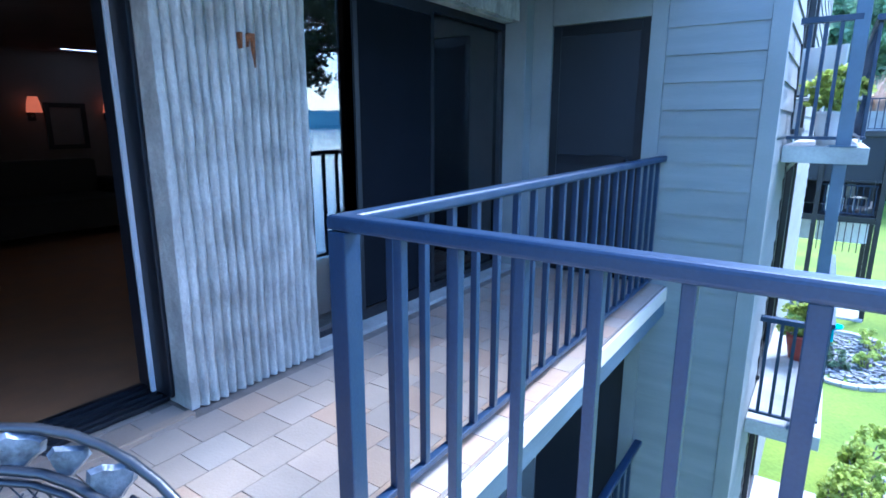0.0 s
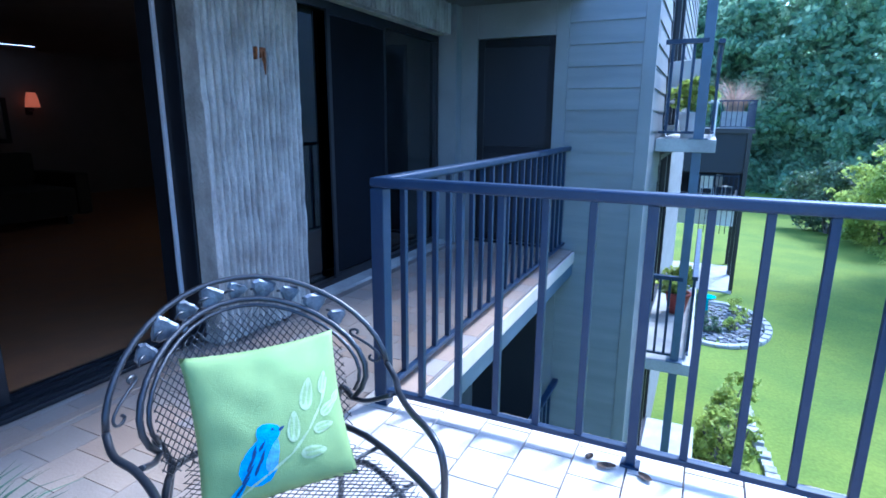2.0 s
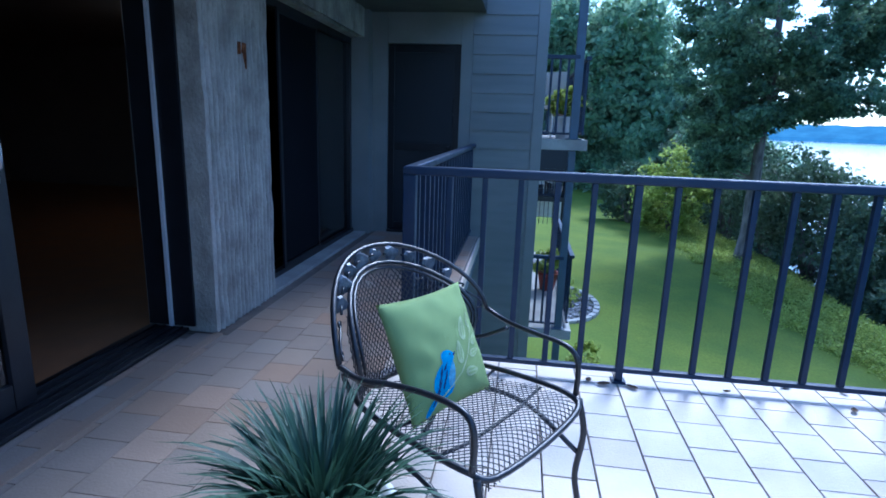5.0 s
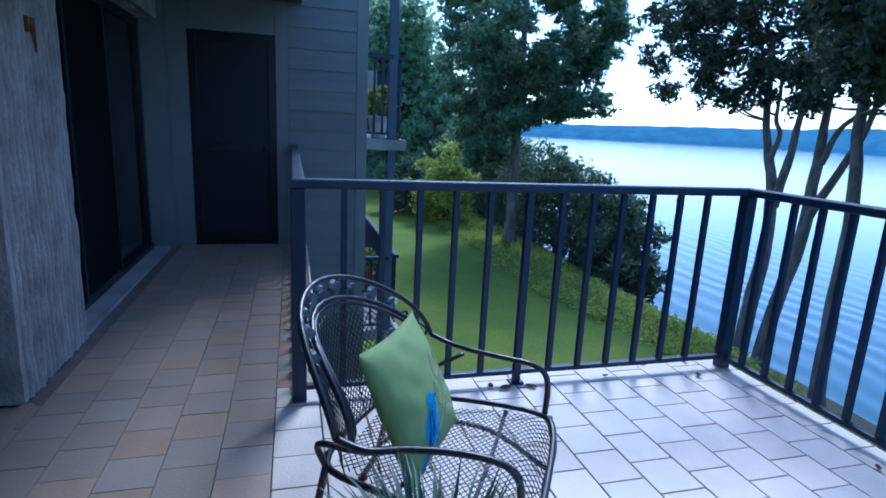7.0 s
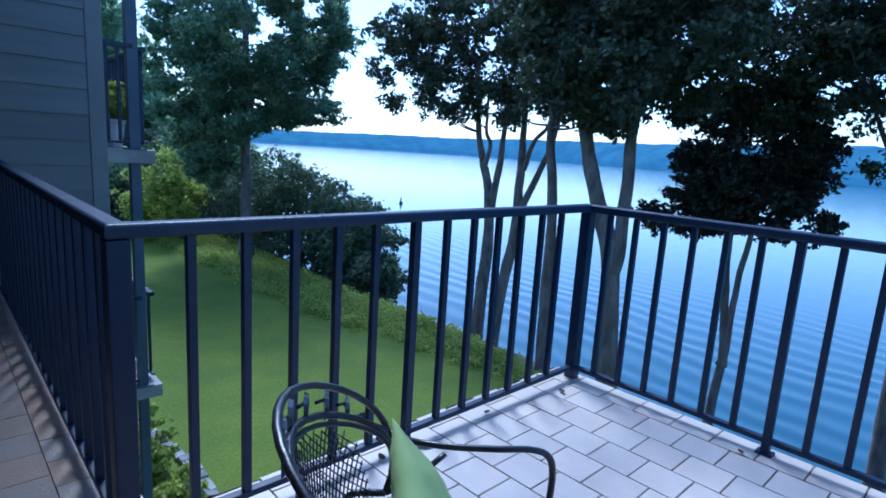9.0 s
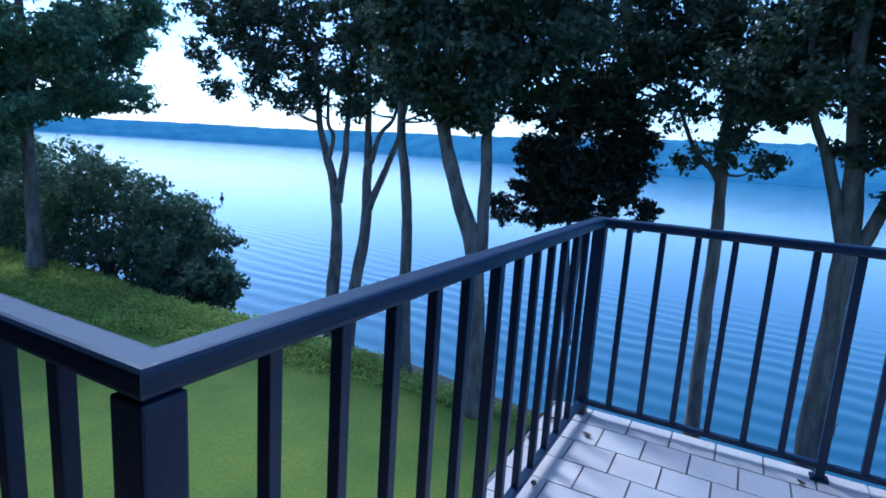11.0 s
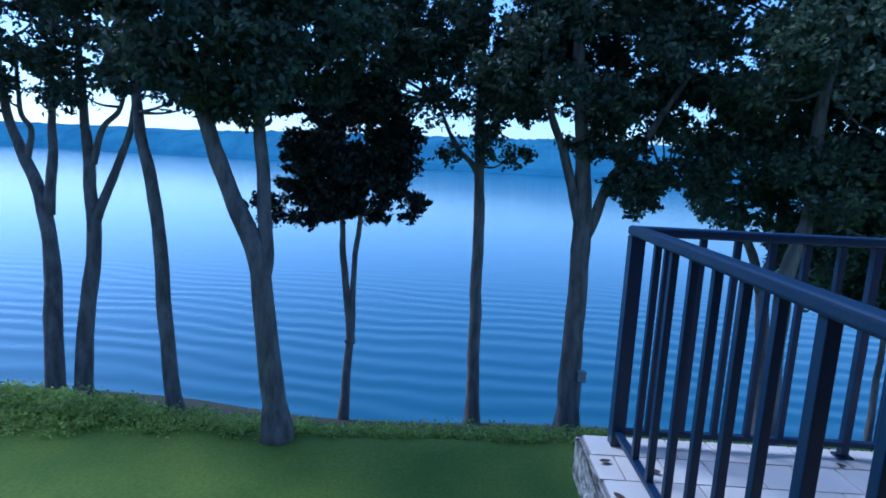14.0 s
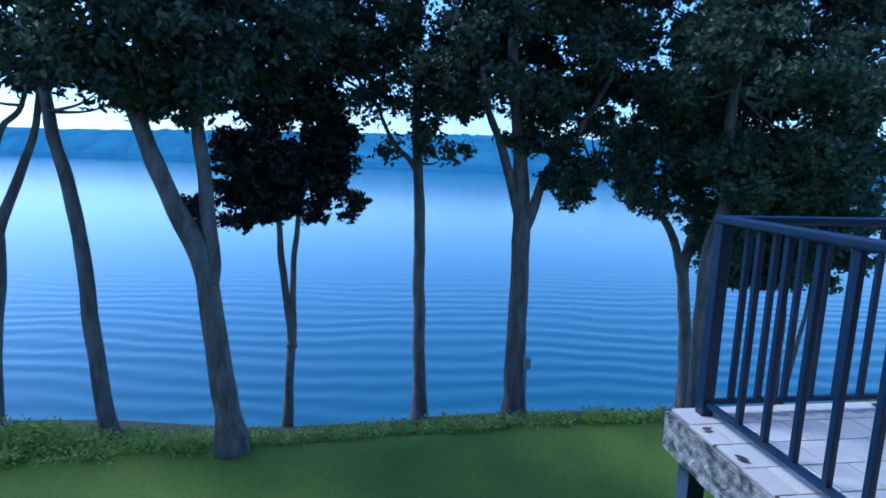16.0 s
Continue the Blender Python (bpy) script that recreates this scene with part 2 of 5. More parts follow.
# ---------- mesh helpers ----------
def box(bm, x0, x1, y0, y1, z0, z1, bevel=0.0):
    v = [bm.verts.new(p) for p in ((x0, y0, z0), (x1, y0, z0), (x1, y1, z0), (x0, y1, z0), (x0, y0, z1), (x1, y0, z1), (x1, y1, z1), (x0, y1, z1))]
    fs = [bm.faces.new([v[i] for i in q]) for q in ((3, 2, 1, 0), (4, 5, 6, 7), (0, 1, 5, 4), (1, 2, 6, 5), (2, 3, 7, 6), (3, 0, 4, 7))]
    if bevel:
        es = list({e for f in fs for e in f.edges})
        bmesh.ops.bevel(bm, geom=es, offset=bevel, segments=2, affect="EDGES", profile=0.6)
    return bm


def boxed(x0, x1, y0, y1, z0, z1, bevel=0.0):
    return box(bmesh.new(), x0, x1, y0, y1, z0, z1, bevel)


def tube(bm, pts, radii, n=8, closed=False):
    """A round bar along points; radii is one number or one for each point."""
    pts = [Vector(p) for p in pts]
    if not hasattr(radii, "__len__"):
        radii = [radii] * len(pts)
    rings, prev = [], None
    for i, p in enumerate(pts):
        a = pts[i - 1] if (i or closed) else p
        c = pts[(i + 1) % len(pts)] if (i < len(pts) - 1 or closed) else p
        d = (c - a).normalized()
        if prev is None:
            ref = Vector((0, 0, 1)) if abs(d.z) < 0.9 else Vector((1, 0, 0))
            u = d.cross(ref).normalized()
        else:
            u = (prev - d * prev.dot(d)).normalized()
        prev, w = u, d.cross(u)
        rings.append([bm.verts.new(p + (u * math.cos(k * math.tau / n) + w * math.sin(k * math.tau / n)) * radii[i]) for k in range(n)])
    last = len(rings) if closed else len(rings) - 1
    for i in range(last):
        r0, r1 = rings[i], rings[(i + 1) % len(rings)]
        for k in range(n):
            f = bm.faces.new((r0[k], r0[(k + 1) % n], r1[(k + 1) % n], r1[k]))
            f.smooth = True
    if not closed:
        bm.faces.new(rings[0][::-1])
        bm.faces.new(rings[-1])
    return bm


def lathe(bm, profile, centre=(0, 0, 0), n=24):
    rings = [[bm.verts.new((centre[0] + r * math.cos(k * math.tau / n), centre[1] + r * math.sin(k * math.tau / n), centre[2] + z)) for k in range(n)] for r, z in profile]
    for a, b in zip(rings, rings[1:]):
        for k in range(n):
            bm.faces.new((a[k], a[(k + 1) % n], b[(k + 1) % n], b[k])).smooth = True
    bm.faces.new(rings[0][::-1])
    bm.faces.new(rings[-1])
    return bm


def smooth_path(pts, steps=6):
    """Points along a Catmull-Rom curve."""
    p = [Vector(q) for q in pts]
    p = [p[0] * 2 - p[1]] + p + [p[-1] * 2 - p[-2]]
    out = []
    for i in range(1, len(p) - 2):
        for k in range(steps):
            t = k / steps
            a, b, c, d = p[i - 1], p[i], p[i + 1], p[i + 2]
            out.append(0.5 * ((2 * b) + (c - a) * t + (2 * a - 5 * b + 4 * c - d) * t * t + (3 * b - a - 3 * c + d) * t ** 3))
    return out + [p[-2]]


def mesh_of(bm, mat, name="mesh"):
    me = bpy.data.meshes.new(name)
    bmesh.ops.recalc_face_normals(bm, faces=bm.faces)
    bm.to_mesh(me)
    bm.free()
    me.materials.append(mat)
    return me


def part(name, bm, mat, parent=None, label=""):
    ob = new(name, mesh_of(bm, mat, name))
    if parent:
        ob.parent = parent
    if label:
        ob["label"] = label
    return ob


def structure(name, bm, mat, label="", category=""):
    return tagged(part(name, bm, mat), label, category, kind="structure")


def thing(name, label, category, group="", at=None, kind=""):
    e = new(name)
    e.empty_display_size = 0.1
    if at is not None:
        e.matrix_world = at
    return tagged(e, label, category, group, kind)


def piece(name, me, parent, x, y, z, rz=0.0):
    ob = new(name, me)
    ob.parent = parent
    ob.matrix_basis = pose(x, y, z, 0, 0, rz)
    return ob


TWIGS = 26


def leaves_mesh(name, clumps, count, size, mat, flat=0.0):
    """Many small folded leaves scattered round clumps (x, y, z, radius, squash)."""
    c = np.array(clumps, dtype=float)
    w = c[:, 3] ** 2
    pick = RNG.choice(len(c), count, p=w / w.sum())
    d = RNG.normal(size=(count, 3))
    d /= np.linalg.norm(d, axis=1)[:, None]
    r = np.minimum(np.abs(RNG.normal(0, 0.55, count)) ** 0.8, 1.25)
    squash = np.stack([np.ones(len(c)), np.ones(len(c)), c[:, 4]], 1)
    twigs = RNG.normal(size=(len(c), TWIGS, 3))
    twigs *= (RNG.uniform(0.25, 1.15, (len(c), TWIGS)) / np.linalg.norm(twigs, axis=2) * c[:, 3:4])[:, :, None]
    twig = c[pick, :3] + twigs[pick, RNG.integers(0, TWIGS, count)] * squash[pick]
    ctr = twig + d * (r * 0.44 * c[pick, 3])[:, None] * squash[pick]
    nrm = RNG.normal(size=(count, 3)) * (1 - flat) + np.array([0, 0, 1.2]) * max(flat, 0.25)
    nrm /= np.linalg.norm(nrm, axis=1)[:, None]
    u = np.cross(nrm, RNG.normal(size=(count, 3)))
    u /= np.linalg.norm(u, axis=1)[:, None]
    v = np.cross(nrm, u)
    s = (size * RNG.uniform(0.6, 1.3, count))[:, None]
    bend = nrm * s * 0.22
    pts = np.stack([ctr - u * s, ctr - v * s * 0.55 + bend, ctr + u * s, ctr + v * s * 0.55 + bend], 1).reshape(-1, 3)
    me = bpy.data.meshes.new(name)
    me.vertices.add(count * 4)
    me.vertices.foreach_set("co", pts.ravel())
    idx = np.arange(count) * 4
    tris = np.stack([idx, idx + 1, idx + 2, idx, idx + 2, idx + 3], 1).ravel()
    me.loops.add(count * 6)
    me.loops.foreach_set("vertex_index", tris)
    me.polygons.add(count * 2)
    me.polygons.foreach_set("loop_start", np.arange(count * 2) * 3)
    me.update(calc_edges=True)
    me.materials.append(mat)
    return me


def leaves(name, clumps, count, size, mat, parent=None, label="", flat=0.0):
    ob = new(name, leaves_mesh(name, clumps, count, size, mat, flat))
    if parent:
        ob.parent = parent
    if label:
        ob["label"] = label
    return ob


# ---------- plan ----------
WALL_X, GLAZE_X, END_Y = -1.17, -1.40, 3.54
RAIL_X, LAKE_X, RAIL_H = 0.0, 2.40, 1.05
DOOR_TOP, SOFFIT = 2.10, 2.42
STOREY = 2.50
BACK_Y = -4.9
LAKE_Z = -8.0


def ground_height(x, y):
    base = -4.85 - 0.032 * max(0.0, min(x, 12.0) - 1.0)
    crest = 12.1 + 0.8 * max(0.0, min(1.0, (y - 6.0) / 8.0))
    bank = max(0.0, x - crest + 0.25 * math.sin(y * 0.4))
    base -= 0.43 * min(bank, 15)
    return max(base, -12.5)


# ---------- ground, lake, far shore ----------
def build_ground():
    xs = np.concatenate([np.linspace(-40, -2, 8), np.linspace(0, 22, 45), np.array([26, 32, 45, 80, 150, 400, 900, 2000])])
    ys = np.concatenate([np.array([-1800, -600, -200, -90, -50]), np.linspace(-30, 66, 97), np.array([80, 110, 200, 600, 1800])])
    bm = bmesh.new()
    grid = [[bm.verts.new((x, y, ground_height(x, y) + (0.03 * noise.noise((x * 0.5, y * 0.5, 0)) if 2 < x < 20 else 0))) for y in ys] for x in xs]
    for a, b in zip(grid, grid[1:]):
        for k in range(len(ys) - 1):
            bm.faces.new((a[k], b[k], b[k + 1], a[k + 1])).smooth = True
    structure("ground", bm, LAWN, "mown green lawn sloping down to a lake bank", "ground")
    bm = bmesh.new()
    q = [bm.verts.new(p) for p in ((10, -2500, LAKE_Z), (3000, -2500, LAKE_Z), (3000, 2500, LAKE_Z), (10, 2500, LAKE_Z))]
    bm.faces.new(q)
    structure("water", bm, WATER, "calm blue lake with low ripples", "lake")


def build_far_shore():
    line = smooth_path([(-250, 1280, 0), (250, 1230, 0), (620, 1080, 0), (900, 800, 0), (760, 330, 0), (660, 128, 0), (600, -32, 0), (560, -110, 0), (520, -280, 0), (430, -560, 0), (150, -900, 0)], 40)
    bm = bmesh.new()
    rings = []
    for i, p in enumerate(line):
        out = Vector((p.x, p.y, 0)).normalized()
        h = 41 - 9 * max(0.0, min(1.0, (p.y - 750) / 350)) + 4 * noise.noise((i * 0.035, 3.1, 0)) + 2.2 * noise.noise((i * 0.35, 9.1, 0)) + 1.2 * noise.noise((i * 1.3, 1.7, 0))
        prof = ((0, -2), (1, 6.5), (12, 0.35 * h), (60, 0.8 * h), (110, h), (180, 0.6 * h))
        rings.append([bm.verts.new((p.x + out.x * d, p.y + out.y * d, LAKE_Z + z)) for d, z in prof])
    for a, b in zip(rings, rings[1:]):
        for k in range(5):
            bm.faces.new((a[k], b[k], b[k + 1], a[k + 1]))
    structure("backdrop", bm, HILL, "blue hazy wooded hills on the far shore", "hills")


build_ground()
build_far_shore()


# ---------- trees ----------
def limb(bm, pts, r0, r1):
    path = smooth_path(pts, 5)
    m = len(path) - 1
    path = [p + Vector((noise.noise(p * 0.9), noise.noise(p * 0.9 + Vector((7, 0, 0))), 0)) * 0.06 for p in path]
    tube(bm, path, [(r0 + (r1 - r0) * i / m) * (1 + 0.10 * noise.noise(path[i] * 2.3)) * (1 + (0.55 * max(0, 1 - i / 2.0) if pts[0][2] < -4.0 and r0 > 0.12 else 0)) for i in range(m + 1)], 9)
    return path


def tree(label, limbs, clumps, count, size, mat, crown_label, group="trees along the bank"):
    t = thing("tree", label, "tree", group, pose(*limbs[0][0][0]))
    inv = t.matrix_world.inverted()
    bm = bmesh.new()
    for pts, r0, r1 in limbs:
        limb(bm, pts, r0, r1)
    for c in clumps[:: max(1, len(clumps) // 26)]:
        near = min((Vector(p) for pts, _, _ in limbs for p in pts[1:]), key=lambda q: (q - Vector(c[:3])).length)
        mid = (near + Vector(c[:3])) / 2 + Vector((0, 0, -0.15))
        limb(bm, [near, mid, c[:3]], 0.05, 0.012)
    o = part("trunk", bm, BARK, t)
    o.matrix_parent_inverse = inv
    o = leaves("crown", clumps, count, size, mat, t, crown_label)
    o.matrix_parent_inverse = inv
    return t


def crown(cx, cy, cz, rx, ry, rz, n, r=(0.5, 1.0)):
    """Clumps spread through an uneven egg."""
    out = []
    while len(out) < n:
        d = RNG.uniform(-1, 1, 3)
        if 0.15 < np.dot(d, d) < 1:
            out.append((cx + d[0] * rx, cy + d[1] * ry, cz + d[2] * rz, RNG.uniform(*r), 0.7))
    return out


def fringe(cx, y0, y1, z0, z1, n, r=(0.35, 0.7), depth=1.2):
    return [(cx + RNG.uniform(-depth, depth), RNG.uniform(y0, y1), RNG.uniform(z0, z1), RNG.uniform(*r), 0.75) for _ in range(n)]


GREEN = "dense dark green leaves with gaps of sky"
# pair of trunks from one root
tree("tall oak with two grey trunks from one root", [
    ([(15.31, 12.49, -7.46), (15.98, 12.97, -3.98), (16.47, 13.28, -1.79), (16.82, 13.79, -0.26), (17.09, 14.45, 0.93), (17.36, 15.03, 2.14), (17.46, 15.53, 5.14)], 0.29, 0.10),
    ([(16.66, 13.4, -0.93), (17.09, 13.47, 0.98), (17.37, 13.68, 2.2), (17.47, 13.48, 5.2)], 0.17, 0.08),
    ([(17.03, 14.28, 0.68), (17.25, 14.26, 1.64), (17.4, 14.69, 2.33), (17.5, 14.69, 4.53)], 0.11, 0.05),
    ([(15.32, 11.8, -7.42), (15.99, 11.92, -3.93), (16.49, 11.87, -1.72), (16.87, 12.21, -0.01), (17.23, 12.45, 1.55), (17.34, 12.59, 2.08), (17.44, 12.79, 5.08)], 0.265, 0.10),
    ([(16.64, 11.9, -1.03), (17.0, 11.46, 0.55), (17.32, 11.05, 1.97), (17.42, 10.65, 4.57)], 0.15, 0.07),
    ([(17.03, 12.19, 0.69), (17.29, 11.94, 1.84), (17.43, 11.46, 2.48), (17.53, 11.16, 3.98)], 0.11, 0.05)],
    fringe(16.0, 15.5, 20.4, 4.6, 8.4, 26, (0.4, 0.8)) + crown(17.2, 13.3, 6.2, 3.0, 4.4, 3.9, 95, (0.45, 0.85)) + fringe(16.8, 10.4, 16.2, 2.5, 4.3, 20) + fringe(16.4, 15.6, 20.4, 2.9, 6.3, 18, (0.4, 0.7)), 56019, 0.092, LEAF, GREEN)
tree("slender leaning oak with bare grey trunk", [
    ([(13.51, 7.87, -6.26), (13.92, 8.36, -3.76), (14.38, 8.72, -1.24), (14.71, 9.11, 0.54), (15.02, 9.56, 2.19), (15.25, 9.72, 3.4), (15.35, 9.92, 5.8)], 0.21, 0.11)],
    crown(14.8, 8.4, 5.9, 2.07, 2.96, 2.85, 57, (0.45, 0.85)) + fringe(13.42, 6.38, 8.87, 2.34, 3.69, 9), 34678, 0.092, LEAF, GREEN)
tree("large oak with trunk forking low into two limbs", [
    ([(11.7, 4.67, -5.4), (11.88, 4.92, -2.89), (12.03, 5.22, -1.1), (12.13, 5.76, 0.14), (12.21, 6.17, 1.12), (12.32, 6.63, 2.46), (12.38, 6.96, 3.17), (12.48, 7.46, 4.77)], 0.285, 0.115),
    ([(11.96, 5.06, -1.47), (12.08, 5.05, -0.97), (12.46, 5.21, 0.53), (12.87, 5.42, 2.19), (13.17, 5.57, 3.37), (13.27, 5.67, 5.57)], 0.18, 0.11)],
    crown(12.21, 5.37, 4.97, 2.08, 2.95, 2.73, 68, (0.45, 0.85)) + fringe(12.02, 4.24, 6.5, 2.15, 3.28, 10), 42681, 0.092, LEAF, GREEN)
tree("small dark maple with twin stems", [
    ([(18.02, 4.4, -8.36), (18.02, 4.22, -4.92), (18.02, 4.43, -2.52), (18.02, 4.56, -0.39), (18.02, 4.67, 2.24)], 0.17, 0.06),
    ([(18.02, 4.22, -5.0), (18.02, 4.14, -4.1), (18.02, 4.1, -2.29), (18.02, 3.93, -0.53), (18.02, 3.72, 1.84), (18.02, 3.58, 3.6)], 0.125, 0.05)],
    crown(18.02, 4.5, 1.7, 1.5, 2.35, 2.2, 80, (0.4, 0.65)) + fringe(18.02, 1.9, 7.1, -0.95, 0.5, 36, (0.3, 0.5), 0.8), 44000, 0.092, LEAF_DARK, "dark purple-green dense leaves")
tree("straight slim tree with bare trunk", [
    ([(18.02, -0.19, -8.3), (18.02, -0.07, -4.48), (18.02, 0.02, -1.01), (18.02, 0.08, 1.2), (18.02, 0.19, 2.97), (18.02, 0.2, 8.93)], 0.24, 0.114),
    ([(18.02, 0.1, 0.9), (18.02, 0.35, 1.3), (18.02, 0.75, 1.65), (18.02, 1.06, 2.1), (18.02, 1.5, 3.2)], 0.11, 0.05)],
    fringe(17.6, -5.5, 8.5, 3.6, 8.8, 78, (0.55, 0.9)) + fringe(17.6, 0.8, 7.0, 2.6, 5.0, 26, (0.5, 0.8)) + crown(18.02, 0.6, 5.72, 2.6, 3.86, 3.74, 68, (0.45, 0.85)) + fringe(17.75, -1.41, 2.35, 1.43, 3.57, 12, (0.35, 0.6)), 62000, 0.092, LEAF, GREEN)
tree("large oak with thick forked trunk", [
    ([(16.3, -3.05, -7.32), (16.3, -3.01, -4.28), (16.3, -3.03, -1.52), (16.3, -2.94, 0.24), (16.3, -2.75, 2.44), (16.3, -2.5, 4.06), (16.3, -2.41, 8.16)], 0.36, 0.136),
    ([(16.3, -2.9, -0.3), (16.3, -2.66, 0.5), (16.3, -2.26, 1.76), (16.3, -1.77, 3.06), (16.2, -1.4, 5.27)], 0.190, 0.075),
    ([(16.3, -3.0, -0.9), (16.3, -3.3, -0.2), (16.3, -3.66, 0.94), (16.3, -4.46, 1.99), (16.2, -5.59, 4.04)], 0.21, 0.085)],
    crown(16.3, -3.01, 5.51, 2.84, 4.15, 3.55, 79, (0.45, 0.85)) + fringe(15.94, -5.91, -3.5, 0.21, 2.38, 16, (0.35, 0.6), 0.8), 53352, 0.092, LEAF, GREEN)
tree("oak with an arching limb over the water", [
    ([(16.5, -9.22, -7.28), (16.5, -8.92, -4.08), (16.5, -8.66, -2.13), (16.5, -8.88, -0.61), (16.5, -8.88, 1.22), (16.5, -8.75, 3.0), (16.5, -8.83, 5.53)], 0.230, 0.100),
    ([(16.5, -8.66, -2.3), (16.5, -8.1, -0.81), (16.5, -7.12, 0.29), (16.5, -6.3, 0.9), (16.38, -5.3, 0.97)], 0.150, 0.062)],
    crown(16.27, -7.81, 4.39, 2.26, 3.63, 3.9, 98, (0.45, 0.9)) + fringe(16.04, -10.55, -5.52, 0.04, 2.56, 26, (0.4, 0.7)), 59923, 0.092, LEAF_MID, GREEN)
tree("broad oak with low hanging foliage", [
    ([(13.88, -7.88, -6.51), (13.77, -7.66, -2.88), (13.77, -7.66, -1.12), (13.77, -7.99, 0.64), (13.77, -7.88, 3.39), (13.77, -8.1, 6.47)], 0.242, 0.110)],
    crown(13.77, -9.64, 3.83, 2.4, 3.84, 4.01, 112, (0.45, 0.9)) + fringe(13.88, -11.73, -8.1, -0.79, 1.63, 20, (0.4, 0.7)), 59923, 0.092, LEAF_MID, GREEN)
tree("pale-stemmed young tree at the water's edge", [
    ([(16.0, -12.2, -7.0), (16.0, -12.1, -4.0), (16.0, -12.0, -1.5)], 0.120, 0.050), ([(16.0, -12.4, -7.0), (16.0, -12.9, -3.6), (16.0, -13.0, -1.5)], 0.090, 0.040)],
    crown(16, -12, -0.6, 1.8, 3, 2.3, 76, (0.45, 0.85)), 40014, 0.092, LEAF_BUSH, "mid-green leaves hanging low")
tree("tall oak on the lawn's far edge", [
    ([(12.2, 27.0, -5.6), (12.2, 27.0, -1.0), (12.2, 26.9, 3.0), (12.2, 27.1, 9.0)], 0.330, 0.132),
    ([(12.2, 27.0, 1.0), (11.8, 25.6, 3.4), (11.6, 24.8, 5)], 0.132, 0.055), ([(12.2, 27.0, 1.6), (13.2, 27.8, 4.2), (14, 28, 6)], 0.132, 0.055)],
    crown(12.6, 26.6, 6.4, 5.2, 4.6, 5.2, 150, (0.5, 1.0)) + crown(9.8, 27.5, 5.2, 2.2, 3.0, 4.4, 34, (0.5, 0.9)) + crown(10.8, 28.5, 0.8, 1.8, 2.4, 2.2, 30, (0.5, 0.9)) + fringe(12.8, 23.5, 29, 1.6, 3.4, 14, (0.5, 0.9), 2.5), 110000, 0.115, LEAF_FAR_HAZE, GREEN)

# woods behind the lawn
wood = []
for i in range(46):
    a = i / 45
    x, y = -8 + 29 * a + RNG.uniform(-1, 1), 66 - 20 * a * a + RNG.uniform(-2, 3)
    h = RNG.uniform(17, 22) if x < 13 else RNG.uniform(10, 14) if x < 16 else RNG.uniform(7, 11)
    wood += crown(x, y - 3.0, ground_height(x, y) + 1.6, 2.6, 1.6, 1.8, 5, (0.8, 1.5))
    wood += crown(x, y, ground_height(x, y) + h * 0.52, 3.2, 2.6, h * 0.5, 34, (1.0, 2.0))
ob = leaves("woodland", wood, 240000, 0.30, LEAF_WOOD_HAZE)
tagged(ob, "mixed green woodland behind the lawn", "woods", kind="stuff")
bm = bmesh.new()
for i in range(30):
    x, y = RNG.uniform(-6, 12), RNG.uniform(63, 68)
    z = ground_height(x, y)
    limb(bm, [(x, y, z - 0.2), (x + RNG.uniform(-0.4, 0.4), y, z + 5), (x + RNG.uniform(-1, 1), y, z + 11)], 0.24, 0.1)
tagged(part("woodland_trunks", bm, BARK), "grey trunks of the woodland trees", "woods", kind="stuff")


def bush(x, y, rx, ry, rz, n, count, size, mat, label, group=""):
    z = ground_height(x, y)
    t = thing("bush", label, "bush", group, pose(x, y, z))
    bm = bmesh.new()
    for k in range(7):
        a = k * 0.9
        limb(bm, [(0.05 * math.cos(a), 0.05 * math.sin(a), -0.1), (rx * 0.3 * math.cos(a), ry * 0.3 * math.sin(a), rz * 0.7), (rx * 0.6 * math.cos(a), ry * 0.6 * math.sin(a), rz * 1.2)], 0.03 * (rz + 0.4), 0.012)
    part("stem", bm, BARK, t)
    leaves("foliage", crown(0, 0, rz, rx, ry, rz, n, (0.28 * min(rx, rz), 0.55 * min(rx, rz))), count, size, mat, t)
    return t


for x, y, rx, ry, rz in ((15.9, 20.3, 1.6, 1.7, 1.3), (16.2, 22.2, 2.0, 2.0, 2.4), (16.4, 24.8, 2.4, 2.4, 3.2), (16.0, 28.2, 2.6, 2.8, 3.5), (15.6, 32.5, 2.7, 3.0, 3.6), (15.0, 37.5, 2.8, 3.2, 3.8), (18.5, 26.8, 2.4, 3.0, 3.0), (14.0, 43.0, 2.8, 3.2, 3.6)):
    bush(x, y, rx, ry, rz, 36, 9000, 0.12, LEAF_BUSH, "overgrown green bush on the lake bank", "bushes on the bank")

bush(10.3, 34.0, 2.2, 2.2, 2.7, 36, 9000, 0.13, LEAF_IVY, "bright yellow-green bush below the tall oak", "bushes on the bank")
bush(8.2, 37.0, 2.0, 2.0, 2.0, 30, 8000, 0.13, LEAF_BUSH, "green bush beside the woodland", "bushes on the bank")

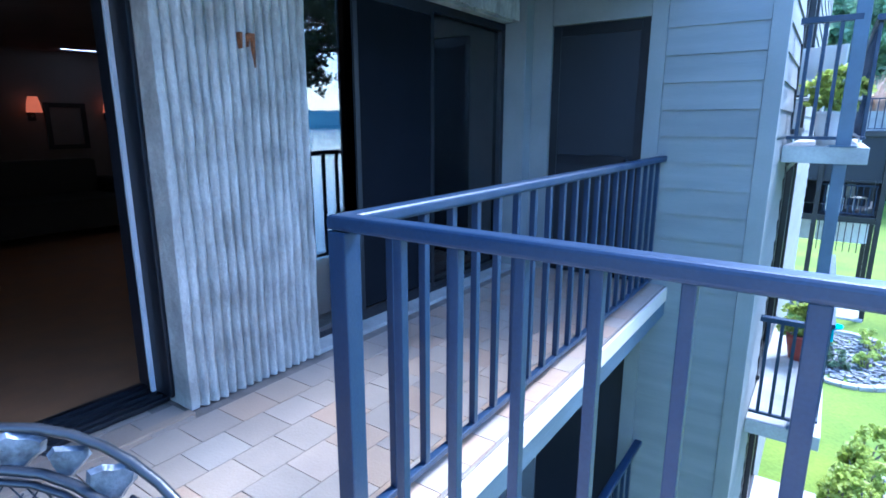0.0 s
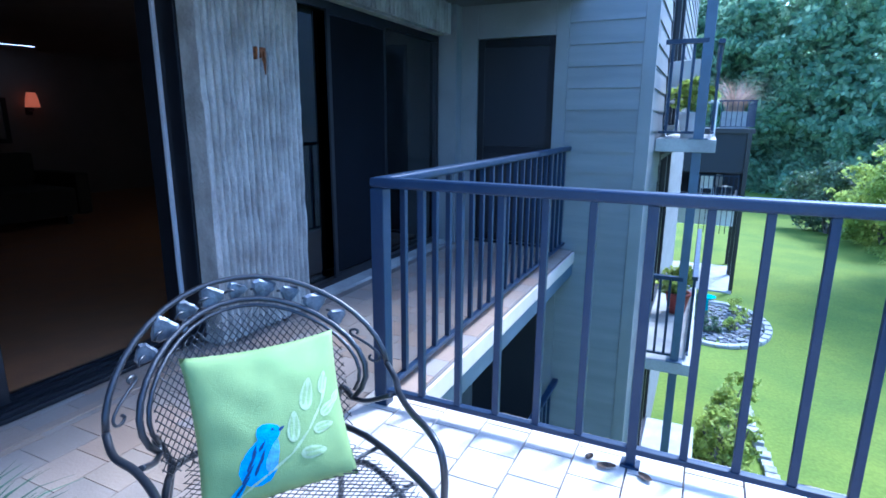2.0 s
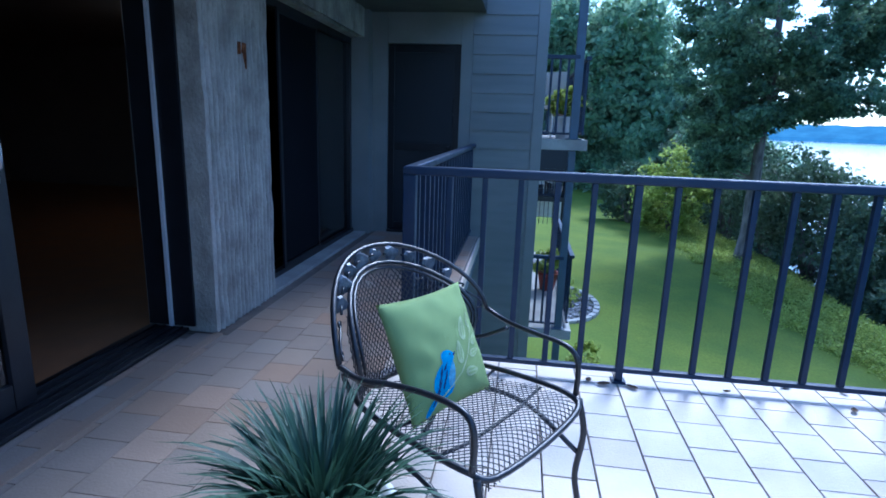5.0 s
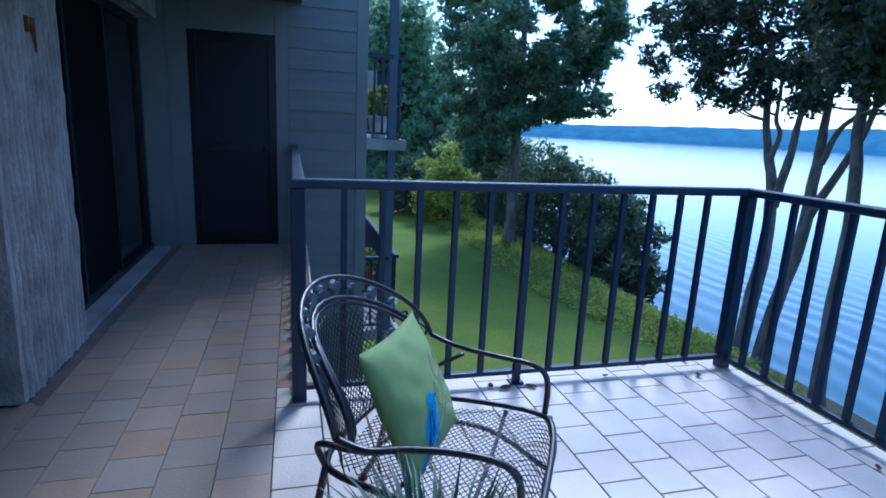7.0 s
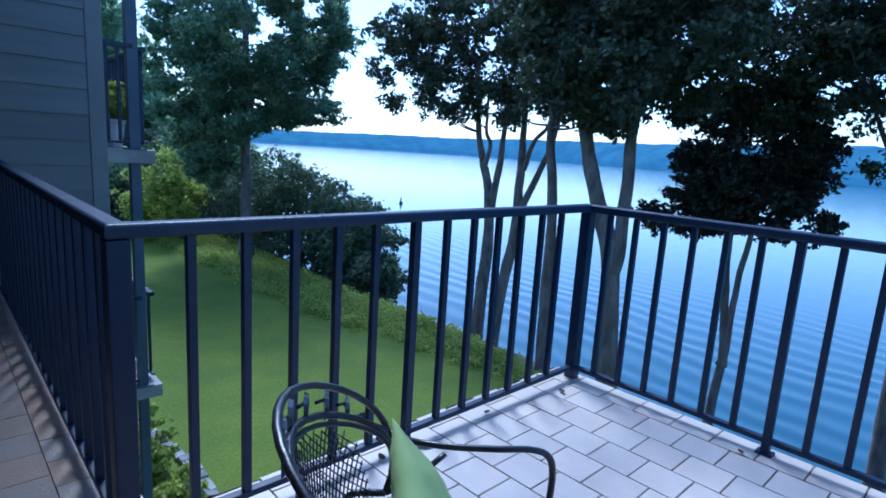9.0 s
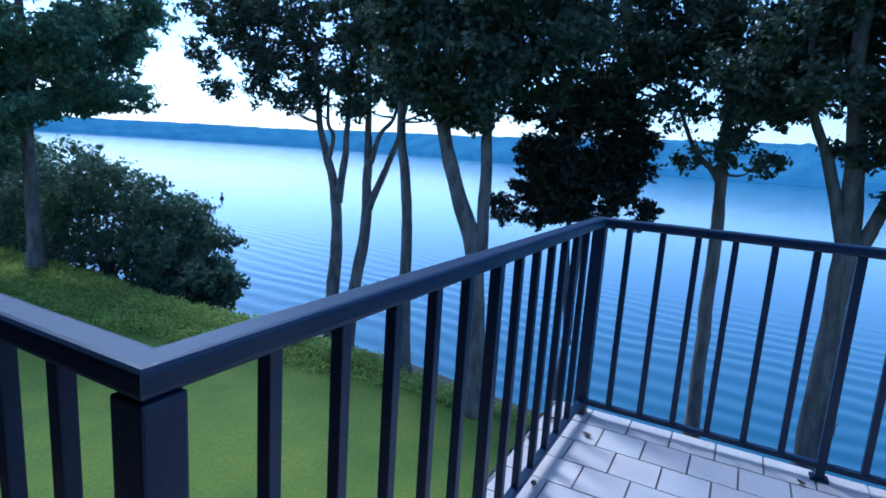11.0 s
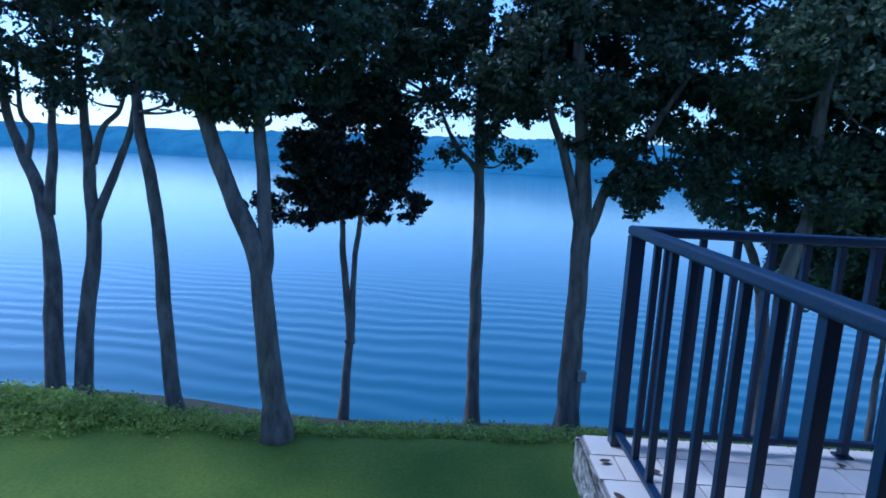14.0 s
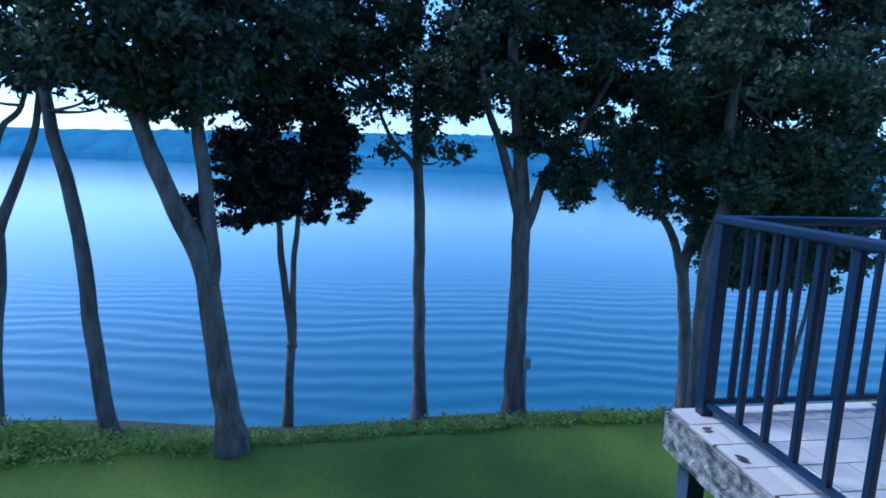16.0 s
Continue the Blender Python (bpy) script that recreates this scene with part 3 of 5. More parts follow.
# ivy and weeds along the top of the bank
cl = []
for y in np.arange(-16, 50, 0.34):
    edge = float(np.interp(y, (-16, -5, 1, 6.5, 11.5, 16.5, 30, 50), (12.5, 12.45, 12.3, 11.6, 11.0, 9.9, 9.6, 9.4))) + 0.12 * math.sin(y * 2.1)
    top = 12.6 + 0.9 * max(0.0, min(1.0, (y - 6.0) / 8.0))
    for k in range(3 + int((top - edge) * 3.2)):
        x = edge + RNG.uniform(0, 1) * (top - edge)
        cl.append((x, y + RNG.uniform(-0.3, 0.3), ground_height(x, y) + 0.08, RNG.uniform(0.18, 0.36) * (1.0 + 0.45 * (y > 9)), 0.6))
    for k in range(4):
        x = top + RNG.uniform(-0.1, 1.9)
        cl.append((x, y + RNG.uniform(-0.3, 0.3), ground_height(x, y) + 0.1, RNG.uniform(0.2, 0.4), 0.6))
tagged(leaves("ivy", cl, 150000, 0.055, LEAF_IVY, flat=0.3), "pale green ivy and weeds along the bank", "ground cover", kind="stuff")


# ---------- deck ----------
def build_deck():
    bm = boxed(-1.62, 2.47, BACK_Y, 0.15, -0.19, -0.014, 0.006)
    structure("floor", bm, GROUT, "concrete balcony deck under the tiles", "floor")
    bm = boxed(-1.62, 0.10, 0.153, END_Y, -0.19, -0.014)
    structure("floor_2", bm, GROUT, "concrete walkway deck under the tiles", "floor")
    bm = bmesh.new()
    box(bm, 0.085, 0.112, 0.17, END_Y, -0.25, -0.192)
    box(bm, 0.102, 0.112, 0.17, END_Y, -0.191, -0.125)
    structure("trim", bm, BLUE_STEEL, "blue-grey steel edge beam of the walkway", "beam")
    structure("walkway_edge", boxed(0.102, 0.121, 0.174, END_Y - 0.002, -0.124, -0.015, 0.003), TILE_PALE, "pale tile edge of the walkway", "slab edge")
    bm = bmesh.new()
    for (x0, x1, y0, y1) in ((2.472, 2.49, BACK_Y, 0.17), (0.12, 2.47, 0.152, 0.172)):
        n = int(max(x1 - x0, y1 - y0) / 0.04)
        along_x = x1 - x0 > y1 - y0
        rows = []
        for i in range(n + 1):
            s = i / n
            ring = []
            for k in range(6):
                z = -0.215 + k * 0.04
                off = 0.012 * noise.noise((s * (x1 - x0 + y1 - y0) * 9, z * 20, 4.0))
                p = (x0 + s * (x1 - x0), y1 + off, z) if along_x else (x1 + off, y0 + s * (y1 - y0), z)
                ring.append(bm.verts.new(p))
            rows.append(ring)
        for a, b in zip(rows, rows[1:]):
            for k in range(5):
                bm.faces.new((a[k], b[k], b[k + 1], a[k + 1]))
        box(bm, x0 - 0.01, x1 - 0.008 if not along_x else x1, y0, y1 - (0.012 if along_x else 0.0), -0.215, -0.016)
    structure("slab_edge", bm, SLAB_EDGE, "crumbling rough concrete slab edge", "slab edge")


build_deck()


# ---------- railings ----------
def railing(label, x0, y0, x1, y1, stops, posts, mitre=(0, 0), height=RAIL_H, base=0.0, lead=0.0):
    """A flat-topped iron railing from (x0, y0) to (x1, y1); stops and posts are distances along it. mitre turns the top rail's ends
    to 45 degrees, and lead keeps the lower parts clear of the post at the start."""
    length = math.hypot(x1 - x0, y1 - y0)
    t = thing("railing", label, "railing", "balcony railings", pose(x0, y0, base, 0, 0, math.degrees(math.atan2(y1 - y0, x1 - x0))))
    bm = boxed(0.0, length - (0.0 if mitre[1] else 0.005), -0.032, 0.032, height - 0.044, height, 0.0)
    bmesh.ops.bevel(bm, geom=[e for e in bm.edges if abs(e.verts[0].co.x - e.verts[1].co.x) > 0.5], offset=0.012, segments=3, affect="EDGES", profile=0.5)
    for v in bm.verts:
        v.co.x += mitre[0 if v.co.x < length / 2 else 1] * v.co.y
    part("top_rail", bm, IRON, t)
    part("bottom_rail", boxed(lead, length, -0.017, 0.017, 0.055, 0.08, 0.004), IRON, t)
    me = mesh_of(boxed(-0.014, 0.014, -0.014, 0.014, 0.081, height - 0.045, 0.003), IRON, "baluster")
    for s in stops:
        piece("baluster", me, t, s, 0, 0)
    thick = mesh_of(boxed(-0.032, 0.032, -0.032, 0.032, 0.0, height - 0.045, 0.005), IRON, "post")
    thin = mesh_of(box(boxed(-0.018, 0.018, -0.018, 0.018, 0.012, height - 0.045, 0.003), -0.035, 0.035, -0.03, 0.03, 0.0, 0.011), IRON, "leg")
    for s in posts:
        corner = s < 0.05 or s > length - 0.05
        piece("post" if corner else "leg", thick if corner else thin, t, s, 0, 0)
    return t


railing("dark iron railing beside the covered walkway", RAIL_X, 0.0, RAIL_X, END_Y, [0.203 + 0.1672 * k for k in range(20)], [], (-1, 0), lead=0.033)
railing("dark iron railing across the end of the deck", RAIL_X, 0.0, LAKE_X, 0.0, [0.2 + 0.1745 * k for k in range(5)] + [1.28 + 0.171 * k for k in range(6)], [0.0, 1.1, 2.40], (1, 1))
railing("dark iron railing facing the lake", LAKE_X, 0.0, LAKE_X, BACK_Y + 0.02, [0.144 + 0.1545 * k for k in range(31) if k % 7 != 6], [0.144 + 0.1545 * k for k in range(31) if k % 7 == 6], (-1, 0), lead=0.033)


# ---------- house wall beside the deck ----------
def fluted(name, y0, y1, z0, z1, xf, ribs, label, back=-1.62):
    bm = bmesh.new()
    ny, nz = ribs * 8, int((z1 - z0) / 0.03)
    grid = []
    for i in range(ny + 1):
        y = y0 + (y1 - y0) * i / ny
        col = []
        for k in range(nz + 1):
            z = z0 + (z1 - z0) * k / nz
            wob = 0.007 * noise.noise((y * 3, z * 2.2, 1)) + 0.006 * noise.noise((y * 14, z * 6, 5))
            ph = (y - y0) / (y1 - y0) * ribs + 0.12 * noise.noise((y * 2, z * 1.4, 9))
            rib = abs(math.sin(ph * math.pi)) ** 0.5
            chip = -0.012 * max(0.0, noise.noise((y * 9, z * 7, 21)) - 0.35)
            lift = math.floor(z / 0.235 + 0.35 * noise.noise((math.floor(ph), 0.5, 3)))
            step = 0.007 * noise.noise((lift * 3.7, math.floor(ph) * 1.3, 8)) + 0.005 * noise.noise((lift * 1.9, 4.4, 2))
            if i < 0.05 * ny:
                rib = 0.85
            col.append(bm.verts.new((xf - 0.050 + 0.048 * rib + wob + chip * 2 + step, y, z)))
        grid.append(col)
    for a, b in zip(grid, grid[1:]):
        for k in range(nz):
            bm.faces.new((a[k], b[k], b[k + 1], a[k + 1])).smooth = True
    box(bm, back, xf - 0.085, y0 + 0.002, y1 - 0.002, z0, z1)
    for col, y in ((grid[0], y0), (grid[-1], y1)):
        edge = [bm.verts.new((xf - 0.087, y, v.co.z)) for v in col]
        for k in range(nz):
            bm.faces.new((edge[k], col[k], col[k + 1], edge[k + 1]))
    return structure(name, bm, FLUTED, label, "wall")


fluted("wall_pier", 0.16, 0.962, 0.0, SOFFIT, WALL_X, 16, "ribbed grey concrete pier with rust streaks")
fluted("wall_header", 0.964, END_Y - 0.2, DOOR_TOP + 0.03, SOFFIT, WALL_X - 0.02, 36, "ribbed grey concrete band over the glazing")
fluted("wall_header_2", -1.90, 0.158, DOOR_TOP + 0.03, SOFFIT, WALL_X - 0.02, 33, "ribbed grey concrete band over the sliding door")
fluted("wall_pier_2", BACK_Y, -1.902, 0.0, SOFFIT, WALL_X, 44, "ribbed grey concrete wall")
# rust runs on the pier
rust = thing("rust_streak", "orange rust streaks on the concrete pier", "rust stain", at=pose(WALL_X + 0.006, 0.595, 1.605), kind="")
for dy, z0, z1, w in ((-0.03, 0.02, 0.09, 0.012), (0.005, 0.03, 0.085, 0.02), (0.035, -0.06, 0.09, 0.014), (0.02, 0.065, 0.09, 0.03)):
    bm = bmesh.new()
    pts = [(0.0, dy - w / 2, z1), (0.0, dy + w / 2, z1), (0.0, dy + w * 0.35, (z0 + z1) / 2), (0.0, dy, z0), (0.0, dy - w * 0.4, (z0 + z1) / 2)]
    a = [bm.verts.new(p) for p in pts]
    b = [bm.verts.new((p[0] - 0.03, p[1], p[2])) for p in pts]
    bm.faces.new(a)
    for k in range(5):
        bm.faces.new((a[k], b[k], b[(k + 1) % 5], a[(k + 1) % 5]))
    part("streak", bm, RUST, rust)

# sliding door, open
sd = thing("sliding_door", "open bronze sliding glass door with a chrome handle", "door")
part("track", boxed(-1.62, -1.36, -1.90, 0.158, 0.0, 0.022, 0.004), FRAME, sd)
for x in (-1.56, -1.50, -1.44, -1.39):
    part("track_rib", boxed(x - 0.004, x + 0.004, -1.90, 0.135, 0.023, 0.036), FRAME, sd)
part("jamb", boxed(-1.60, -1.31, 0.138, 0.158, 0.037, DOOR_TOP, 0.004), FRAME, sd)
part("jamb_edge", boxed(-1.46, -1.440, 0.118, 0.136, 0.037, DOOR_TOP), STRIP, sd, "bare aluminium edge strip")
part("head", boxed(-1.60, -1.40, -1.90, 0.158, DOOR_TOP + 0.002, DOOR_TOP + 0.03), FRAME, sd)
leaf = part("door_leaf", boxed(-1.50, -1.455, -0.90, -0.80, 0.04, DOOR_TOP - 0.005, 0.004), FRAME, sd)
for nm, dims in (("stile", (-1.50, -1.455, -1.89, -1.80, 0.04, DOOR_TOP - 0.005)), ("bottom_rail", (-1.50, -1.455, -1.798, -0.902, 0.04, 0.16)), ("top_rail", (-1.50, -1.455, -1.798, -0.902, DOOR_TOP - 0.09, DOOR_TOP - 0.005))):
    part(nm, boxed(*dims, 0.004), FRAME, leaf)
g = part("pane", boxed(-1.482, -1.474, -1.798, -0.902, 0.162, DOOR_TOP - 0.092), GLASS, leaf)
g.visible_shadow = False
bm = bmesh.new()
box(bm, -1.453, -1.446, -0.875, -0.835, 0.98, 1.24, 0.003)
tube(bm, smooth_path([(-1.446, -0.855, 1.02), (-1.415, -0.855, 1.05), (-1.415, -0.855, 1.15), (-1.446, -0.855, 1.18)], 5), 0.009, 8)
lathe(bm, [(0.012, -0.02), (0.016, -0.01), (0.016, 0.01), (0.012, 0.02)], (-1.44, -0.855, 1.205), 12)
part("handle", bm, ALU, leaf, "chrome latch handle")


def glazing(name, y0, y1, z0, z1, x, mullions, label):
    w = thing(name, label, "window", kind="structure")
    part("window_sill", boxed(x - 0.10, x + 0.06, y0, y1, z0, z0 + 0.05, 0.004), FRAME, w)
    part("head", boxed(x - 0.06, x + 0.04, y0, y1, z1 - 0.06, z1, 0.004), FRAME, w)
    edges = [y0, *mullions, y1]
    for i, y in enumerate(edges):
        a, b = (y, y + 0.06) if i == 0 else (y - 0.06, y) if i == len(edges) - 1 else (y - 0.055, y + 0.055)
        part("window_frame", boxed(x - 0.06, x + (0.05 if 0 < i < len(edges) - 1 else 0.04), a, b, z0 + 0.051, z1 - 0.061, 0.004), FRAME, w)
    for a, b in zip(edges, edges[1:]):
        p = part("pane", boxed(x - 0.006, x + 0.002, a + 0.062, b - 0.062, z0 + 0.051, z1 - 0.061), GLASS, w)
        p.visible_shadow = False
    return w


glazing("window_1", 0.964, END_Y - 0.16, 0.0, DOOR_TOP + 0.028, GLAZE_X, [2.24], "bronze-framed sliding glazing reflecting the lake")
screen = thing("sliding_screen", "dark sliding insect screen before the glazing", "screen door")
part("mesh", boxed(GLAZE_X + 0.058, GLAZE_X + 0.064, 1.50, 2.24, 0.10, 2.03), SCREEN, screen, "dark woven mesh")
for dims in ((1.46, 1.498, 0.052, 2.068), (2.242, 2.28, 0.052, 2.068)):
    part("stile", boxed(GLAZE_X + 0.052, GLAZE_X + 0.07, *dims, 0.002), FRAME, screen)
for z in (0.052, 2.032):
    part("rail", boxed(GLAZE_X + 0.052, GLAZE_X + 0.07, 1.50, 2.24, z, z + 0.036, 0.002), FRAME, screen)
structure("threshold", boxed(GLAZE_X + 0.062, WALL_X - 0.03, 0.964, END_Y - 0.16, -0.013, 0.012), CONCRETE, "concrete threshold strip below the glazing", "threshold")
structure("threshold_2", boxed(-1.195, -1.145, -1.90, 0.156, -0.013, 0.006), TILE, "concrete threshold strip below the sliding door", "threshold")


# ---------- end wall with lap siding ----------
def lap_siding(name, x0, y0, x1, y1, z0, z1, label, holes=()):
    """Boards 0.2 m high, each lapping over the one below, along the line from 0 to 1; holes are (from, to, bottom, top)."""
    w = structure(name, boxed(0, math.hypot(x1 - x0, y1 - y0), 0.012, 0.14, z0, z1) if not holes else bmesh.new(), TRIM, label, "wall")
    length = math.hypot(x1 - x0, y1 - y0)
    w.matrix_world = pose(x0, y0, 0, 0, 0, math.degrees(math.atan2(y1 - y0, x1 - x0)))
    meshes = {}
    z = z0
    while z < z1 - 0.02:
        top = min(z + 0.2, z1)
        key = round(top - z, 3)
        if key not in meshes:
            bm = bmesh.new()
            v = [bm.verts.new(p) for p in ((0, -0.016, 0), (length, -0.016, 0), (length, 0.011, 0), (0, 0.011, 0), (0, -0.003, key - 0.001), (length, -0.003, key - 0.001), (length, 0.011, key - 0.001), (0, 0.011, key - 0.001))]
            for q in ((3, 2, 1, 0), (4, 5, 6, 7), (0, 1, 5, 4), (1, 2, 6, 5), (2, 3, 7, 6), (3, 0, 4, 7)):
                bm.faces.new([v[i] for i in q])
            meshes[key] = mesh_of(bm, SIDING, "plank")
        piece("plank", meshes[key], w, 0, 0, z)
        z += 0.2
    return w


CORNER_X = 0.73
lap_siding("wall_end", -0.05, END_Y, CORNER_X - 0.10, END_Y, -5.0, 5.2, "grey lap-sided wall at the walkway's end")
lap_siding("wall_side", CORNER_X, END_Y + 0.10, CORNER_X, 5.1, -5.0, 5.2, "grey lap-sided wall facing the lake")
structure("corner_board", boxed(CORNER_X - 0.098, CORNER_X + 0.018, END_Y - 0.02, END_Y + 0.098, -5.0, 5.2, 0.003), TRIM, "grey vertical corner board", "trim")
structure("door_trim", boxed(-0.175, -0.052, END_Y - 0.02, END_Y + 0.1, -5.0, SOFFIT, 0.003), TRIM, "grey door surround", "trim")
structure("door_trim_2", boxed(-1.16, -0.987, END_Y - 0.02, END_Y + 0.1, -0.014, SOFFIT, 0.003), TRIM, "grey wide door surround", "trim")
structure("door_head", boxed(-0.985, -0.177, END_Y - 0.016, END_Y + 0.1, 2.10, SOFFIT, 0.003), TRIM, "grey panel above the end door", "trim")
structure("corner_post", boxed(-1.62, -1.162, END_Y - 0.158, END_Y + 0.1, -0.014, SOFFIT, 0.004), TRIM, "grey corner post", "trim")
dr = thing("door_1", "closed dark screen door with a kick plate", "door", at=pose(-0.985, END_Y + 0.02, 0.0), kind="structure")
part("door_leaf", boxed(0.0, 0.808, 0.0, 0.045, -0.013, 2.098, 0.004), DARK_DOOR, dr)
part("sill", boxed(0.0, 0.808, -0.05, -0.002, -0.013, 0.028, 0.004), FRAME, dr)
for a in ((0.0, 0.07, 0.03, 2.098), (0.738, 0.808, 0.03, 2.098)):
    part("stile", boxed(a[0], a[1], -0.012, -0.001, a[2], a[3], 0.003), FRAME, dr)
for z in (0.03, 0.95, 2.01):
    part("rail", boxed(0.072, 0.736, -0.010, -0.001, z, z + 0.085, 0.003), FRAME, dr)
part("door_knob", lathe(bmesh.new(), [(0.02, 0), (0.026, 0.015), (0.02, 0.03)], (0.70, -0.045, 0.98), 12), FRAME, dr)
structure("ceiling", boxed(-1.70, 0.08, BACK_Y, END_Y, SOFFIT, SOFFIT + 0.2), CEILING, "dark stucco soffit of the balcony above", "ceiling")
structure("wall_back", boxed(-1.62, 0.1, BACK_Y - 0.2, BACK_Y - 0.002, -5, 5.2), SIDING, "grey side wall", "wall")


# ---------- the room behind the sliding door ----------
def slab(name, dims, mat, label, cat):
    return structure(name, boxed(*dims), mat, label, cat)


slab("floor_room", (-8.5, -1.625, BACK_Y, 6.0, -0.12, 0.012), ROOM_FLOOR, "reddish brown room floor", "floor")
slab("ceiling_room", (-8.5, -1.60, BACK_Y, 6.0, SOFFIT - 0.10, SOFFIT - 0.003), ROOM_WALL, "dim room ceiling", "ceiling")
slab("wall_room_far", (-8.7, -8.501, BACK_Y - 0.3, 6.4, -0.2, SOFFIT + 0.1), ROOM_WALL, "dim tan wall with two sconces", "wall")
slab("wall_room_south", (-8.5, -1.62, BACK_Y - 0.2, BACK_Y - 0.001, -0.2, SOFFIT + 0.1), ROOM_WALL, "dim side wall of the room", "wall")
slab("wall_room_north", (-8.5, -1.46, 6.001, 6.2, -0.2, SOFFIT + 0.1), ROOM_WALL, "dim side wall of the room", "wall")
slab("wall_room_front", (-1.62, -1.50, END_Y + 0.11, 6.0, 0.0, SOFFIT - 0.105), ROOM_WALL, "inner wall past the glazing", "wall")
SHADE = glow_material("lit_amber_shade", (1.0, 0.2, 0.08), 0.075)
GLOW_WARM = glow_material("lit_dome_glass", (1.0, 0.85, 0.6), 3.2)
GLOW_STRIP = glow_material("lit_strip", (0.75, 0.85, 1.0), 1.2)


def sconce(y, z):
    t = thing("wall_sconce", "wall sconce with glowing amber shade", "lamp", "pair of wall sconces", pose(-8.495, y, z))
    part("back_plate", boxed(0, 0.02, -0.05, 0.05, -0.14, 0.0, 0.004), FRAME, t)
    part("shade", lathe(bmesh.new(), [(0.10, -0.02), (0.085, 0.1), (0.06, 0.2)], (0.13, 0, 0), 18), SHADE, t)
    part("arm", tube(bmesh.new(), [(0.02, 0, -0.08), (0.13, 0, -0.07), (0.13, 0, -0.021)], 0.01, 8), FRAME, t)


def ray_y(y65, z65):
    """From the plane x = -6.5 to the far wall, seen from the first standpoint."""
    k = (8.49 + 1.137) / (6.5 + 1.137)
    return -1.089 + (y65 + 1.089) * k, 1.305 + (z65 - 1.305) * k


for yz in ((1.56, 1.43), (2.38, 1.44)):
    sconce(*ray_y(*yz))
fy, fz = ray_y(1.91, 1.26)
fr = thing("picture_frame", "dark framed picture on the far wall", "picture", at=pose(-8.495, fy, fz))
part("picture", boxed(0.0, 0.012, -0.21, 0.21, -0.27, 0.27), ROOM_WALL, fr)
for dims in ((0, 0.03, -0.28, -0.212, -0.34, 0.34), (0, 0.03, 0.212, 0.28, -0.34, 0.34), (0, 0.03, -0.21, 0.21, 0.272, 0.34), (0, 0.03, -0.21, 0.21, -0.34, -0.272)):
    part("frame", boxed(*dims, 0.004), FRAME, fr)
cl = thing("ceiling_light", "lit frosted dome ceiling light", "lamp", at=pose(-3.44, 3.13, SOFFIT))
part("base", lathe(bmesh.new(), [(0.12, -0.03), (0.13, -0.001)], (0, 0, 0), 20), FRAME, cl)
part("dome", lathe(bmesh.new(), [(0.02, -0.19), (0.08, -0.175), (0.125, -0.12), (0.14, -0.031)], (0, 0, 0), 20), GLOW_WARM, cl, "glowing frosted glass")
st = thing("strip_light", "slim lit strip light under the ceiling", "lamp", at=pose(-8.0, 2.9, 2.33, 0, 0, 80))
part("tube", boxed(-0.32, 0.32, -0.015, 0.015, -0.012, 0.012, 0.003), GLOW_STRIP, st)
part("housing", boxed(-0.36, 0.36, -0.03, 0.03, 0.014, 0.088, 0.003), ROOM_WALL, st)
lp = thing("table_lamp", "table lamp with lit yellowish shade", "lamp", at=pose(-2.28, 4.7, 0.0))
part("stem", lathe(bmesh.new(), [(0.14, 0.012), (0.13, 0.04), (0.02, 0.07), (0.02, 1.22)], (0, 0, 0), 16), FRAME, lp)
part("shade", lathe(bmesh.new(), [(0.15, 1.24), (0.10, 1.46)], (0, 0, 0), 20), glow_material("lit_cream_shade", (1.0, 0.7, 0.35), 0.5), lp)
# dim furniture silhouettes in the room
so = thing("sofa", "dark upholstered sofa in the dim room", "sofa", at=pose(-6.2, 1.2, 0.012, 0, 0, 90))
SOFA = material("dark_upholstery", (0.03, 0.027, 0.025), 0.9, 0.1, 6, 0.3, 120)
part("seat", boxed(-1.0, 1.0, -0.45, 0.35, 0.1, 0.45, 0.05), SOFA, so)
part("backrest", boxed(-1.0, 1.0, 0.352, 0.52, 0.1, 0.85, 0.05), SOFA, so)
for s in (-1, 1):
    part("arm", boxed(min(s * 1.002, s * 1.18), max(s * 1.002, s * 1.18), -0.45, 0.52, 0.1, 0.62, 0.05), SOFA, so)
    for y in (-0.38, 0.44):
        part("leg", boxed(s * 0.9 - 0.03, s * 0.9 + 0.03, y - 0.03, y + 0.03, 0.0, 0.099), FRAME, so)


# ---------- storey below and posts ----------
structure("floor_lower", boxed(-1.62, 0.12, -0.2, END_Y, -STOREY - 0.2, -STOREY), CONCRETE, "concrete walkway of the storey below", "floor")
structure("wall_lower", boxed(-1.62, -1.40, BACK_Y, END_Y + 0.1, -5.2, -0.2), DARK_DOOR, "dark glazed front of the storey below", "wall")
structure("wall_lower_end", boxed(-1.398, -0.987, END_Y, END_Y + 0.1, -5.2, -0.2), TRIM, "grey wall of the storey below", "wall")
# unseen wall, added so that no daylight leaks in round the end door
structure("wall_end_light_stop", boxed(-1.16, 0.6, END_Y + 0.145, END_Y + 0.2, -5.2, 5.2), ROOM_WALL, "unseen wall added behind the end door to block light", "wall")
dl = thing("door_2", "dark door on the storey below", "door", at=pose(-0.985, END_Y + 0.02, -STOREY), kind="structure")
part("door_leaf", boxed(0.0, 0.808, 0.0, 0.045, 0.003, 2.55, 0.004), DARK_DOOR, dl)
railing("dark iron railing on the storey below", RAIL_X, 0.1, RAIL_X, END_Y, [0.1 + 0.172 * k for k in range(19)], [0.0], base=-STOREY)


